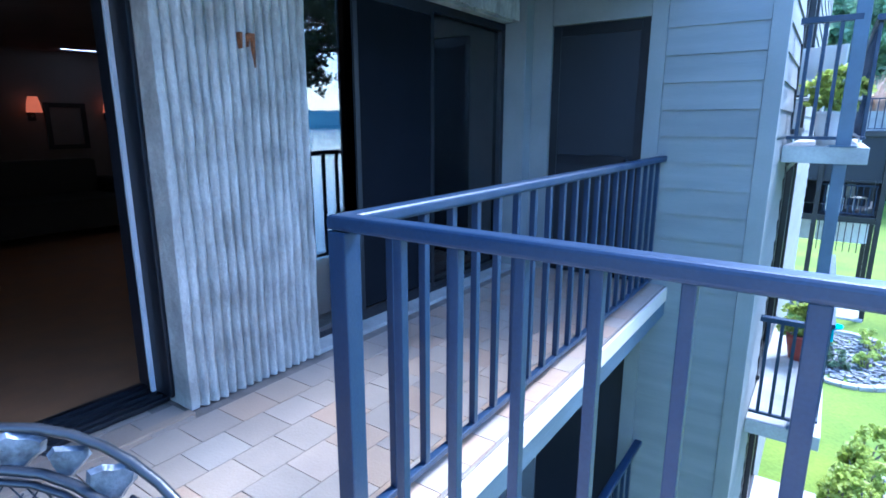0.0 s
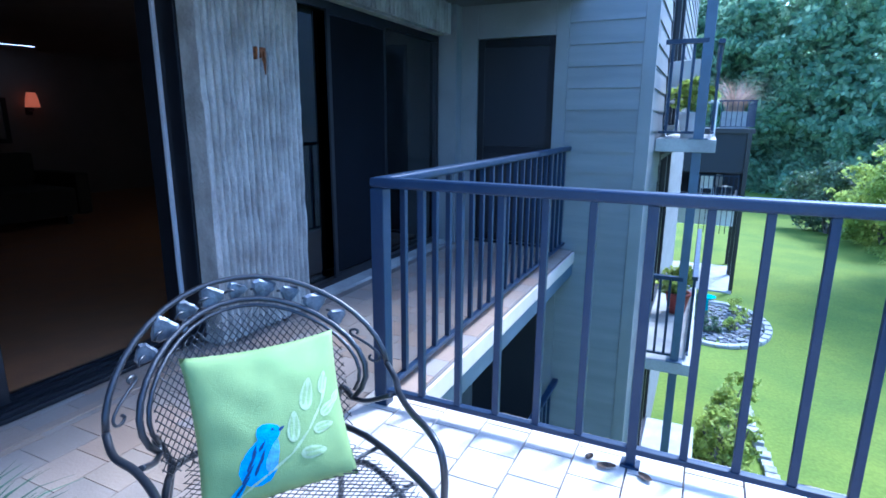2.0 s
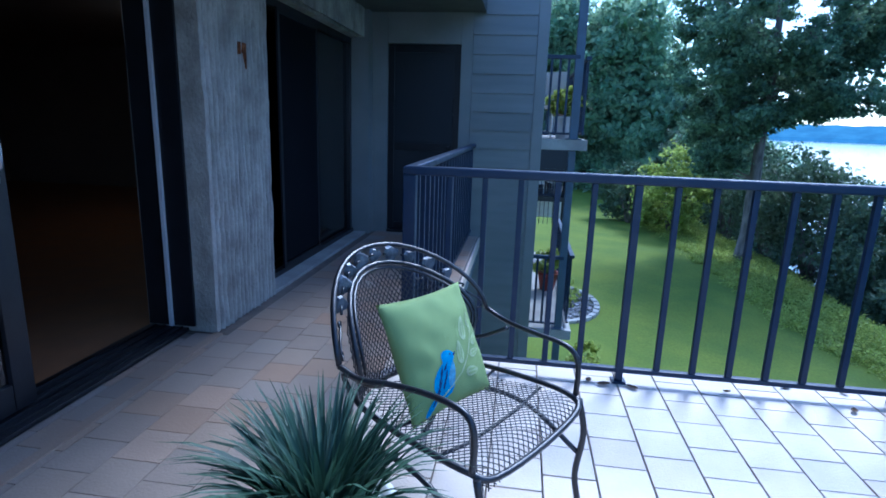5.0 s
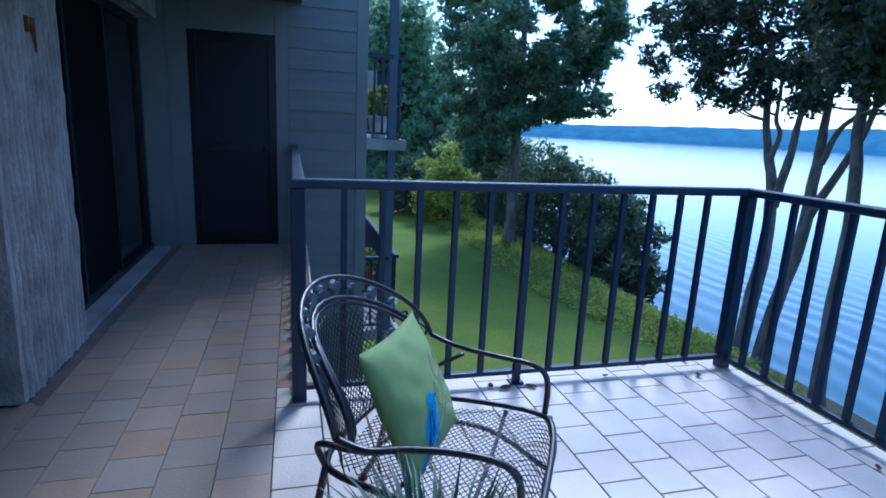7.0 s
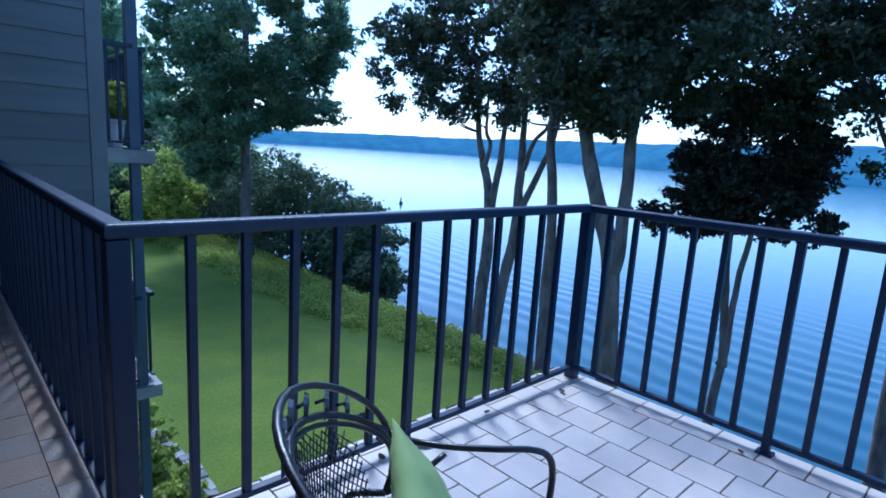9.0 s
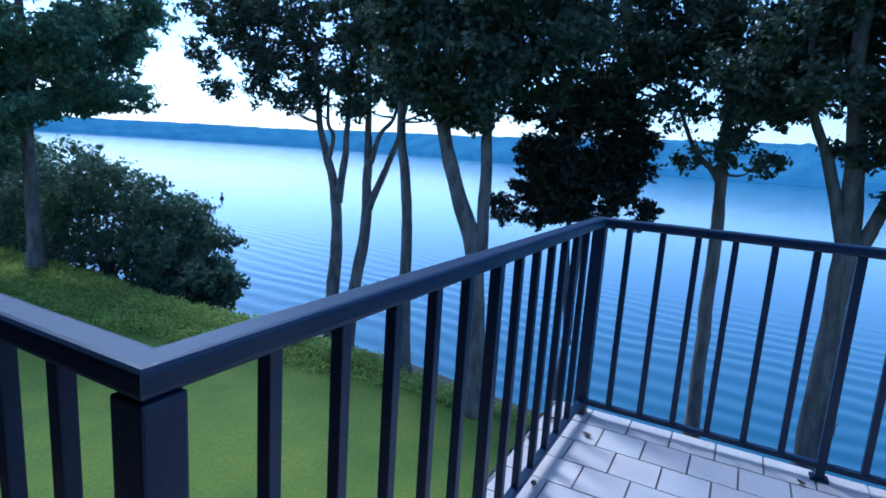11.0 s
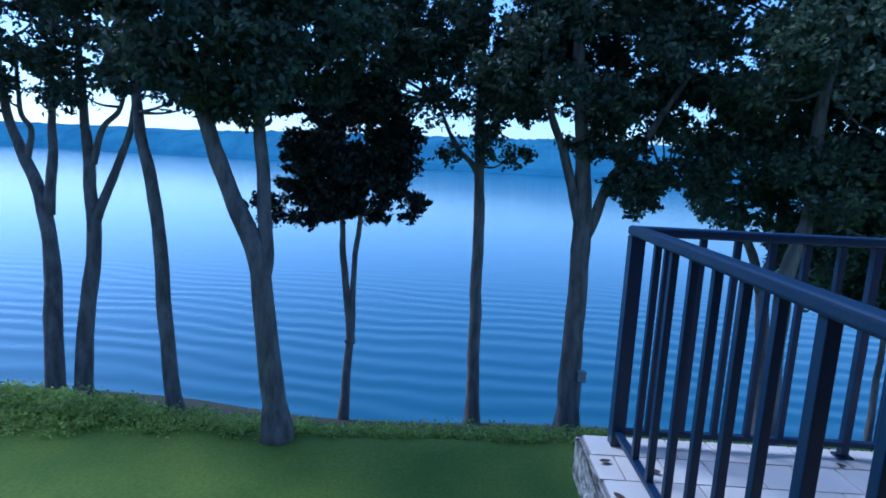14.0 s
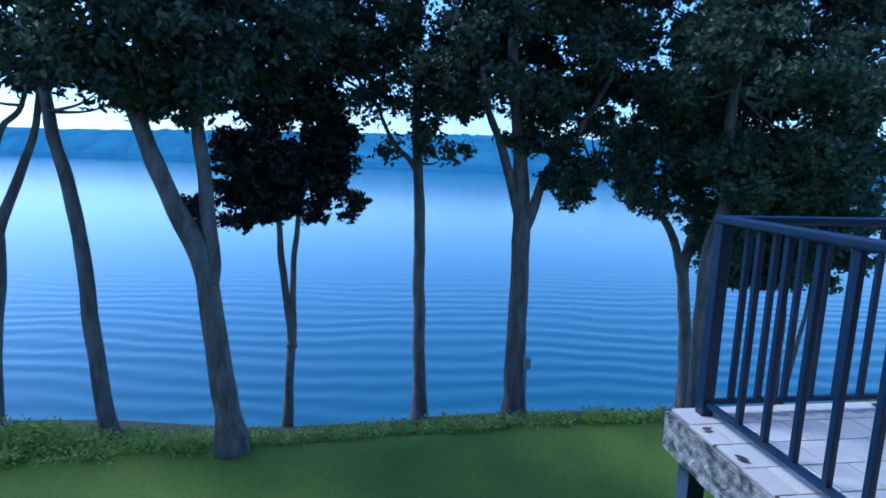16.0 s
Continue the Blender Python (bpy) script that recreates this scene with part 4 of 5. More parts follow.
def steel_post(x, y, z0, z1, w=0.05, group="blue steel posts"):
    t = thing("support_post", "blue-grey painted steel support post", "post", group, pose(x, y, z0))
    part("shaft", boxed(-w, w, -w, w, 0.012, z1 - z0, 0.006), BLUE_STEEL, t)
    part("base_plate", boxed(-w - 0.04, w + 0.04, -w - 0.04, w + 0.04, 0.0, 0.012), BLUE_STEEL, t)


steel_post(2.38, 0.045, ground_height(2.38, 0.045), -0.192)
steel_post(2.12, -4.6, ground_height(2.12, -4.6), -0.192)


# ---------- neighbouring balconies ----------
def neighbour_slab(x0, x1, y0, y1, z, label):
    structure("balcony_slab", boxed(x0, x1, y0, y1, z - 0.13, z, 0.006), CONCRETE, label, "balcony")


def side_rail(x0, x1, y, z, n, label):
    railing(label, x0, y, x1, y, [(x1 - x0) * (k + 0.7) / n for k in range(n)], [], base=z, height=0.98)


NB_Y0, NB_Y1 = 4.25, 7.5
for z, lab in ((1.12, "pale concrete balcony slab of the neighbouring flat"), (-1.33, "pale concrete balcony slab above the patio")):
    neighbour_slab(CORNER_X + 0.02, 1.32, NB_Y0, NB_Y1, z, lab)
    side_rail(CORNER_X + 0.03, 1.16, NB_Y0 + 0.06, z, 4, "dark iron side railing of the neighbouring balcony")
    railing("dark iron front railing of the neighbouring balcony", 1.27, NB_Y0 + 0.14, 1.27, NB_Y1, [0.1 + 0.15 * k for k in range(21)], [], base=z, height=0.98)
structure("patio", boxed(CORNER_X + 0.02, 1.52, NB_Y0 - 0.35, NB_Y1, -5.1, -3.78, 0.01), CONCRETE, "pale concrete patio", "patio")
side_rail(CORNER_X + 0.03, 1.45, NB_Y0 + 0.06, -3.78, 5, "dark iron railing round the patio")
steel_post(1.15, NB_Y0 + 0.08, -3.78, -1.462, 0.045)
steel_post(1.15, NB_Y0 + 0.08, -1.33, 0.988, 0.045)
steel_post(1.15, NB_Y0 + 0.08, 1.12, 5.2, 0.05)
for z0, z1 in ((1.2, 3.2), (-1.31, 0.9), (-3.76, -1.6)):
    glazing("window_2" if z0 > 0 else "window_3" if z0 > -3 else "window_4", 5.15, 7.4, z0, z1, CORNER_X - 0.02, [6.3], "dark glazed doors of the neighbouring flat")
structure("wall_neighbour", boxed(-0.4, CORNER_X - 0.09, 5.102, 13.0, -5.2, 5.2), TRIM, "grey wall of the neighbouring flat", "wall")
lap_siding("wall_neighbour_front", CORNER_X, 7.65, CORNER_X, 13.0, -5.0, 5.2, "grey lap-sided wall of the far flats")
# screened porch block further on
PORCH_G = ground_height(2, 21)
pb = thing("screened_porch", "dark screened porch block with a roof terrace", "porch", at=pose(0, 20.4, 0))
part("floor_upper", boxed(-0.4, 2.72, 0, 5.0, 0.93, 1.10, 0.008), FRAME, pb)
part("floor_middle", boxed(-0.4, 2.62, 0.03, 5.0, -1.75, -1.55, 0.008), FRAME, pb)
part("back_wall", boxed(-0.4, 0.2, 0.4, 5.0, PORCH_G - 0.05, 0.929), SIDING, pb)
for x, y in ((2.56, 0.07), (2.56, 4.9), (2.56, 2.5), (0.9, 0.07)):
    part("post", boxed(x - 0.07, x + 0.07, y - 0.06, y + 0.06, PORCH_G - 0.05, 0.929, 0.006), FRAME, pb)
for x0, x1 in ((-0.3, 0.82), (0.98, 2.48)):
    part("screen", boxed(x0, x1, 0.09, 0.11, -0.45, 0.928), DARK_DOOR, pb, "dark insect screen")
    part("screen_rail", boxed(x0, x1, 0.06, 0.085, -0.47, -0.42), FRAME, pb)
    # white panel added for a bright area of unknown origin behind the balusters
    part("white_panel", boxed(x0, x1, 2.2, 2.23, -2.75, -1.78), POT, pb, "white panel added for an unidentified bright area")
part("screen", boxed(2.545, 2.565, 0.14, 2.42, -1.52, 0.928), DARK_DOOR, pb)
part("screen", boxed(-0.3, 2.45, 3.0, 3.03, -1.54, 0.92), DARK_DOOR, pb)
for k in range(8):
    part("baluster", boxed(1.05 + 0.18 * k, 1.075 + 0.18 * k, 0.30, 0.325, -2.75, -1.752), FRAME, pb)
side_rail(0.3, 2.62, 20.47, 1.10, 14, "thin iron railing round the roof terrace")
railing("thin iron railing round the roof terrace", 2.66, 20.55, 2.66, 25.2, [0.1 + 0.18 * k for k in range(25)], [], base=1.10, height=0.98)
side_rail(0.98, 2.46, 20.66, -1.55, 9, "iron railing of the middle porch")
structure("porch_patio", boxed(-0.2, 2.6, 20.25, 24.5, PORCH_G - 0.3, PORCH_G + 0.06, 0.02), CONCRETE, "pale concrete patio under the porch", "patio")


def potted(x, y, z, r, h, potmat, leafmat, leafn, size, spread, tall, plabel):
    t = thing("potted_plant", plabel, "potted plant", at=pose(x, y, z))
    pot = part("pot", lathe(bmesh.new(), [(r * 0.68, 0), (r * 0.9, h * 0.6), (r, h * 0.88), (r * 1.08, h * 0.9), (r * 1.08, h), (r * 0.94, h), (r * 0.9, h * 0.92)], (0, 0, 0), 24), potmat, t)
    part("soil", lathe(bmesh.new(), [(r * 0.88, h * 0.86), (r * 0.88, h * 0.925)], (0, 0, 0), 20), SOIL, pot)
    leaves("foliage", crown(0, 0, h + tall * 0.55, spread, spread, tall * 0.5, 16, (spread * 0.25, spread * 0.5)), leafn, size, leafmat, t)
    return t


def grass_blades(bm, n, r0, length, lean, width, z0):
    for i in range(n):
        a = RNG.uniform(0, math.tau)
        r = r0 * math.sqrt(RNG.uniform(0, 1))
        out = Vector((math.cos(a), math.sin(a), 0))
        base = out * r + Vector((0, 0, z0))
        ln = length * RNG.uniform(0.65, 1.15)
        le = lean * (0.25 + r / r0) * RNG.uniform(0.4, 1.2)
        side = Vector((-out.y, out.x, 0)).lerp(out, RNG.uniform(-0.5, 0.5)).normalized() * width * RNG.uniform(0.7, 1.3)
        rows = []
        for k in range(6):
            s = k / 5
            ang = le * s
            p = base + out * (ln * s * math.sin(ang)) + Vector((0, 0, ln * s * math.cos(ang * 0.9)))
            w = side * (1 - s ** 1.6) * 0.5 + side * 0.02
            rows.append((bm.verts.new(p - w), bm.verts.new(p + out * width * 0.25 * (1 - s)), bm.verts.new(p + w)))
        for p, q in zip(rows, rows[1:]):
            bm.faces.new((p[0], p[1], q[1], q[0]))
            bm.faces.new((p[1], p[2], q[2], q[1]))
    return bm


GRASS_TAN = leaf_material("dry_grass", (0.25, 0.15, 0.10), (0.55, 0.40, 0.30), 0.3)
pg = thing("ornamental_grass", "pink-tan ornamental grass in a planter", "potted plant", at=pose(2.0, 21.3, 1.10))
part("planter", boxed(-0.42, 0.42, -0.3, 0.3, 0.0, 0.6, 0.015), CONCRETE, pg)
part("foliage", grass_blades(bmesh.new(), 260, 0.3, 1.35, 1.25, 0.022, 0.585), GRASS_TAN, pg)
potted(1.05, 4.75, 1.12, 0.13, 0.28, POT, LEAF_IVY, 700, 0.04, 0.2, 0.3, "white pot with pale flowers on the balcony")
potted(1.08, 6.1, -1.33, 0.16, 0.30, REDPOT, LEAF_IVY, 900, 0.04, 0.24, 0.34, "red clay pot with a flowering plant")


def patio_chair(x, y, z, rz):
    t = thing("patio_chair", "pale metal patio chair on the neighbour's balcony", "chair", "neighbour's patio chairs", pose(x, y, z, 0, 0, rz))
    part("seat", boxed(-0.22, 0.22, -0.22, 0.22, 0.40, 0.43, 0.008), POT, t)
    part("backrest", boxed(-0.22, 0.22, 0.225, 0.25, 0.45, 0.88, 0.008), POT, t)
    for sx in (-1, 1):
        for sy in (-1, 1):
            part("leg", boxed(sx * 0.2 - 0.012, sx * 0.2 + 0.012, sy * 0.2 - 0.012, sy * 0.2 + 0.012, 0.0, 0.399), POT, t)


patio_chair(1.02, 5.6, 1.12, 150)
patio_chair(1.4, 21.6, -1.55, 170)
patio_chair(2.0, 22.3, -1.55, 120)


# ---------- planting beside the building ----------
bed = thing("flower_bed", "round gravel flower bed with a pale kerb", "flower bed", at=pose(2.0, 16.6, ground_height(2.0, 16.6)))
bm = bmesh.new()
for i in range(700):
    a, r = RNG.uniform(0, math.tau), 1.35 * math.sqrt(RNG.uniform(0, 1))
    s = RNG.uniform(0.03, 0.07)
    x, y = r * math.cos(a), 1.4 * r * math.sin(a)
    box(bm, x - s, x + s, y - s * 0.8, y + s * 0.8, -0.02, RNG.uniform(0.03, 0.08))
tagged(part("gravel", bm, GRAVEL, bed), kind="stuff")
me = mesh_of(boxed(-0.10, 0.10, -0.16, 0.16, -0.05, 0.09, 0.02), CONCRETE, "kerb_stone")
for i in range(30):
    a = i * math.tau / 30
    piece("kerb_stone", me, bed, 1.5 * math.cos(a), 2.1 * math.sin(a), 0, math.degrees(math.atan2(2.1 * math.cos(a), -1.5 * math.sin(a))) - 90)
for x, y, r, mat in ((2.6, 17.6, 0.32, LEAF_IVY), (1.6, 16.4, 0.28, LEAF_BUSH), (2.5, 16.0, 0.25, LEAF_IVY), (1.9, 15.5, 0.26, LEAF_BUSH), (1.5, 17.9, 0.35, LEAF_BUSH), (2.9, 16.8, 0.2, LEAF_IVY)):
    bush(x, y, r, r, r * 0.9, 10, 500, 0.05, mat, "small round garden shrub in the gravel bed", "shrubs in the bed")
bb = thing("bird_bath", "teal glazed bird bath in the flower bed", "bird bath", at=pose(1.75, 17.2, ground_height(1.75, 17.2)))
part("pedestal", lathe(bmesh.new(), [(0.12, 0), (0.06, 0.08), (0.05, 0.5), (0.08, 0.56)], (0, 0, 0), 16), TEAL, bb)
part("bowl", lathe(bmesh.new(), [(0.08, 0.561), (0.24, 0.62), (0.26, 0.66), (0.22, 0.65), (0.05, 0.6)], (0, 0, 0), 20), TEAL, bb)
for y in np.arange(6.0, 10.6, 0.62):
    bush(2.1 + 0.2 * math.sin(y * 2), float(y), 0.36, 0.42, 0.32 + 0.2 * abs(math.sin(y * 1.7)), 10, 900, 0.06, LEAF_IVY, "leafy garden plant beside the patio", "plants beside the patio")
bush(2.25, 8.2, 0.3, 0.3, 0.75, 12, 900, 0.05, LEAF_IVY, "tall rose bush beside the patio", "plants beside the patio")
bm = bmesh.new()
for y in np.arange(5.6, 11.0, 0.24):
    x = 2.75 + 0.15 * math.sin(y)
    z = ground_height(x, y)
    s = RNG.uniform(0.09, 0.14)
    box(bm, x - s, x + s, y - 0.11, y + 0.11, z - 0.05, z + RNG.uniform(0.07, 0.14), 0.02)
tagged(part("stone_edging", bm, STONE), "pale stone edging along the planting", "edging", kind="stuff")

# buoy and the box on the oak trunk
by = thing("buoy", "dark channel marker buoy floating on the lake", "buoy", at=pose(57.7, 70.0, LAKE_Z))
part("float", lathe(bmesh.new(), [(0.3, -0.2), (0.34, 0.05), (0.3, 0.25), (0.12, 0.4)], (0, 0, 0), 14), FRAME, by)
part("mast", lathe(bmesh.new(), [(0.12, 0.401), (0.10, 1.0), (0.02, 1.1)], (0, 0, 0), 12), FRAME, by)
ub = thing("electric_box", "small grey power box on a pole by the oak", "power box", at=pose(16.0, -3.3, ground_height(16.0, -3.3)))
part("pole", tube(bmesh.new(), [(0, 0, -0.1), (0, 0, 1.62)], 0.03, 8), TRIM, ub)
part("box", boxed(-0.09, 0.09, -0.12, 0.12, 1.622, 1.92, 0.01), TRIM, ub)
part("cap", boxed(-0.11, 0.11, -0.14, 0.14, 1.922, 1.95, 0.005), TRIM, ub)


# ---------- wrought-iron chair ----------
def build_chair(at):
    """Faces +x; left is +y."""
    ch = thing("patio_armchair", "black wrought-iron armchair with woven mesh seat", "chair", at=at)
    B, LEAN = -0.262, 0.26

    def hoop(rw, rz, zc, lean, n=22, a0=-0.35):
        pts = []
        for i in range(n + 1):
            a = a0 + (math.pi - 2 * a0) * i / n
            y, z = rw * math.cos(a), zc + rz * math.sin(a)
            wrap = 0.16 * (abs(y) / rw) ** 2.2
            pts.append((B - lean * (z - 0.42) + wrap, y, z))
        return pts
    outer = hoop(0.358, 0.266, 0.60, LEAN, a0=0.0)
    inner = hoop(0.290, 0.202, 0.60, LEAN, a0=-0.5)
    # arms: the outer hoop runs forward, bends down and meets the seat frame
    for s, nm in ((1, "arm"), (-1, "arm")):
        end = Vector(outer[0] if s > 0 else outer[-1])
        path = smooth_path([end, (end.x + 0.07, s * 0.348, 0.580), (0.0, s * 0.314, 0.582), (0.10, s * 0.29, 0.584), (0.19, s * 0.284, 0.580), (0.235, s * 0.283, 0.556), (0.25, s * 0.285, 0.50), (0.248, s * 0.286, 0.41)], 6)
        part(nm, tube(bmesh.new(), path, 0.0092, 8), CHAIR_IRON, ch)
        e2 = Vector(inner[0] if s > 0 else inner[-1])
        part("arm_brace", tube(bmesh.new(), smooth_path([e2, (e2.x + 0.06, s * 0.272, 0.52), (-0.02, s * 0.302, 0.570)], 6), 0.0075, 8), CHAIR_IRON, ch)
    part("outer_hoop", tube(bmesh.new(), outer, 0.0085, 8), CHAIR_IRON, ch)
    part("inner_hoop", tube(bmesh.new(), inner, 0.0085, 8), CHAIR_IRON, ch)
    part("mesh_rim", tube(bmesh.new(), hoop(0.270, 0.184, 0.60, LEAN), 0.006, 6), CHAIR_IRON, ch)
    # leaves and scrolls between the hoops
    n = 13
    for i in range(n):
        a = 0.15 + (math.pi - 0.3) * i / (n - 1)
        y, z = 0.312 * math.cos(a), 0.60 + 0.230 * math.sin(a)
        x = B - LEAN * (z - 0.42) + 0.16 * (abs(y) / 0.33) ** 2.2
        if 1 < i < n - 2:  # the ends are left to the scrolls
            bm = bmesh.new()
            c = bm.verts.new((0.006, 0, 0))
            ring = []
            for k in range(12):
                t = k * math.tau / 12
                r = 0.035 * (1 + 0.20 * math.cos(3 * t + i)) * (1.0 if i % 2 else 0.8)
                ring.append((bm.verts.new((-0.004, r * math.cos(t), r * math.sin(t))), bm.verts.new((0.004, r * 0.8 * math.cos(t), r * 0.8 * math.sin(t)))))
            for k in range(12):
                p, q = ring[k], ring[(k + 1) % 12]
                bm.faces.new((p[0], q[0], q[1], p[1]))
                bm.faces.new((p[1], q[1], c))
            bm.faces.new([r[0] for r in ring][::-1])
            ob = part("cast_leaf", bm, PEWTER, ch, "worn pale cast-iron leaf")
            ob.matrix_basis = pose(x, y, z, math.degrees(a) - 90, 0, 0)
            a2 = a + (math.pi - 0.3) / (n - 1) / 2
            y2, z2 = 0.312 * math.cos(a2), 0.60 + 0.230 * math.sin(a2)
            x2 = B - LEAN * (z2 - 0.42) + 0.16 * (abs(y2) / 0.33) ** 2.2
            part("tendril", tube(bmesh.new(), [(x, y, z), ((x + x2) / 2 + 0.004, (y + y2) / 2 * 1.02, (z + z2) / 2 + 0.006), (x2, y2, z2)], 0.004, 6), CHAIR_IRON, ch)

    # an S-shaped scroll low on either side, between the hoops
    for side in (1, -1):
        pts = []
        for along, across in ((0.86, -0.25), (0.93, 0.1), (1.0, -0.1), (1.0, -0.6), (0.88, -0.8), (0.68, -0.35), (0.42, 0.35), (0.2, 0.8), (0.03, 0.65), (-0.02, 0.1), (0.08, -0.3), (0.18, 0.0)):
            a = 0.03 + 0.40 * along
            rw, rz = 0.324 + 0.022 * across, 0.234 + 0.022 * across
            y, z = rw * math.cos(a), 0.60 + rz * math.sin(a)
            pts.append((B - LEAN * (z - 0.42) + 0.16 * (y / 0.345) ** 2.2, side * y, z))
        part("scroll", tube(bmesh.new(), smooth_path(pts, 4), 0.0042, 6), CHAIR_IRON, ch)

    # back mesh: crossing wires on the curved back
    def on_back(y, z):
        return (B - LEAN * (z - 0.42) + 0.16 * (min(abs(y), 0.33) / 0.33) ** 2.2, y, z)

    def inside_back(y, z):
        return z > 0.40 and (abs(y) < 0.268 if z < 0.60 else (y / 0.268) ** 2 + ((z - 0.60) / 0.183) ** 2 < 1)
    bm = bmesh.new()
    strip_net(bm, on_back, inside_back, -0.275, 0.275, 0.40, 0.83, 0.0185, 0.0017)
    part("back_mesh", bm, CHAIR_IRON, ch, "expanded metal mesh")
    # seat: rolled frame and mesh that dips and rolls over the front

    def on_seat(x, y):
        return (x, y, 0.408 - 0.02 * math.exp(-((x + 0.02) / 0.16) ** 2) - (0.9 * (x - 0.2) ** 2 * 9 if x > 0.2 else 0))
    seat_rim = [(-0.25, 0.20, 0.405), (-0.1, 0.262, 0.408), (0.1, 0.285, 0.41), (0.235, 0.28, 0.405), (0.28, 0.23, 0.385), (0.29, 0.0, 0.375), (0.28, -0.23, 0.385), (0.235, -0.28, 0.405), (0.1, -0.285, 0.41), (-0.1, -0.262, 0.408), (-0.25, -0.20, 0.405), (-0.27, 0.0, 0.405)]
    rim = smooth_path(seat_rim + [seat_rim[0]], 4)[:-1]
    part("seat_frame", tube(bmesh.new(), rim, 0.0098, 8, True), CHAIR_IRON, ch)
    bm = bmesh.new()
    strip_net(bm, on_seat, lambda x, y: -0.25 < x < 0.28 and abs(y) < 0.19 + 0.09 * min(1, (x + 0.25) / 0.3), -0.25, 0.28, -0.29, 0.29, 0.0185, 0.0017)
    part("seat_mesh", bm, CHAIR_IRON, ch, "expanded metal mesh")
    for x in (-0.05, 0.13):
        part("seat_rib", tube(bmesh.new(), [(x, -0.275, 0.397), (x, -0.14, 0.372), (x, 0, 0.368), (x, 0.14, 0.372), (x, 0.275, 0.397)], 0.006, 6), CHAIR_IRON, ch)
    for s in (-1, 1):
        part("leg", tube(bmesh.new(), smooth_path([(0.262, s * 0.285, 0.40), (0.285, s * 0.287, 0.28), (0.27, s * 0.285, 0.12), (0.285, s * 0.29, 0.012)], 5), 0.0105, 8), CHAIR_IRON, ch)
        part("leg", tube(bmesh.new(), smooth_path([(-0.24, s * 0.225, 0.415), (-0.26, s * 0.245, 0.28), (-0.30, s * 0.265, 0.12), (-0.35, s * 0.28, 0.012)], 5), 0.0105, 8), CHAIR_IRON, ch)
        part("side_stretcher", tube(bmesh.new(), smooth_path([(-0.285, s * 0.258, 0.18), (-0.12, s * 0.27, 0.30), (0.08, s * 0.28, 0.31), (0.272, s * 0.286, 0.20)], 6), 0.009, 8), CHAIR_IRON, ch)
        for x, y in ((0.285, s * 0.29), (-0.35, s * 0.28)):
            part("foot_cap", lathe(bmesh.new(), [(0.016, 0.0), (0.018, 0.006), (0.015, 0.011)], (x, y, 0), 12), CHAIR_IRON, ch)
        part("back_upright", tube(bmesh.new(), smooth_path([(-0.24, s * 0.225, 0.415), (-0.245, s * 0.255, 0.5), tuple(inner[0] if s > 0 else inner[-1])], 5), 0.009, 8), CHAIR_IRON, ch)
    return ch


def strip_net(bm, place, inside, a0, a1, b0, b1, step, r):
    """Diagonal crossing wires over a surface."""
    for sgn in (1, -1):
        c = (b0 - a1 * 1.35) if sgn > 0 else (b0 + a0 * 1.35)
        stop = (b1 - a0 * 1.35) if sgn > 0 else (b1 + a1 * 1.35)
        while c < stop:
            run = []
            k = a0
            while k <= a1 + 1e-6:
                b = c + sgn * k * 1.35
                if b0 <= b <= b1 and inside(k, b):
                    run.append(Vector(place(k, b)) + Vector((0, 0, 0.0012 * sgn)))
                elif len(run) > 1:
                    tube(bm, run, r, 4)
                    run = []
                else:
                    run = []
                k += 0.022
            if len(run) > 1:
                tube(bm, run, r, 4)
            c += step * 1.35


CHAIR = pose(0.392, -1.088, 0.0, 0, 0, -31.5)
build_chair(CHAIR @ Matrix.Diagonal((1.07, 1.005, 0.965, 1.0)))


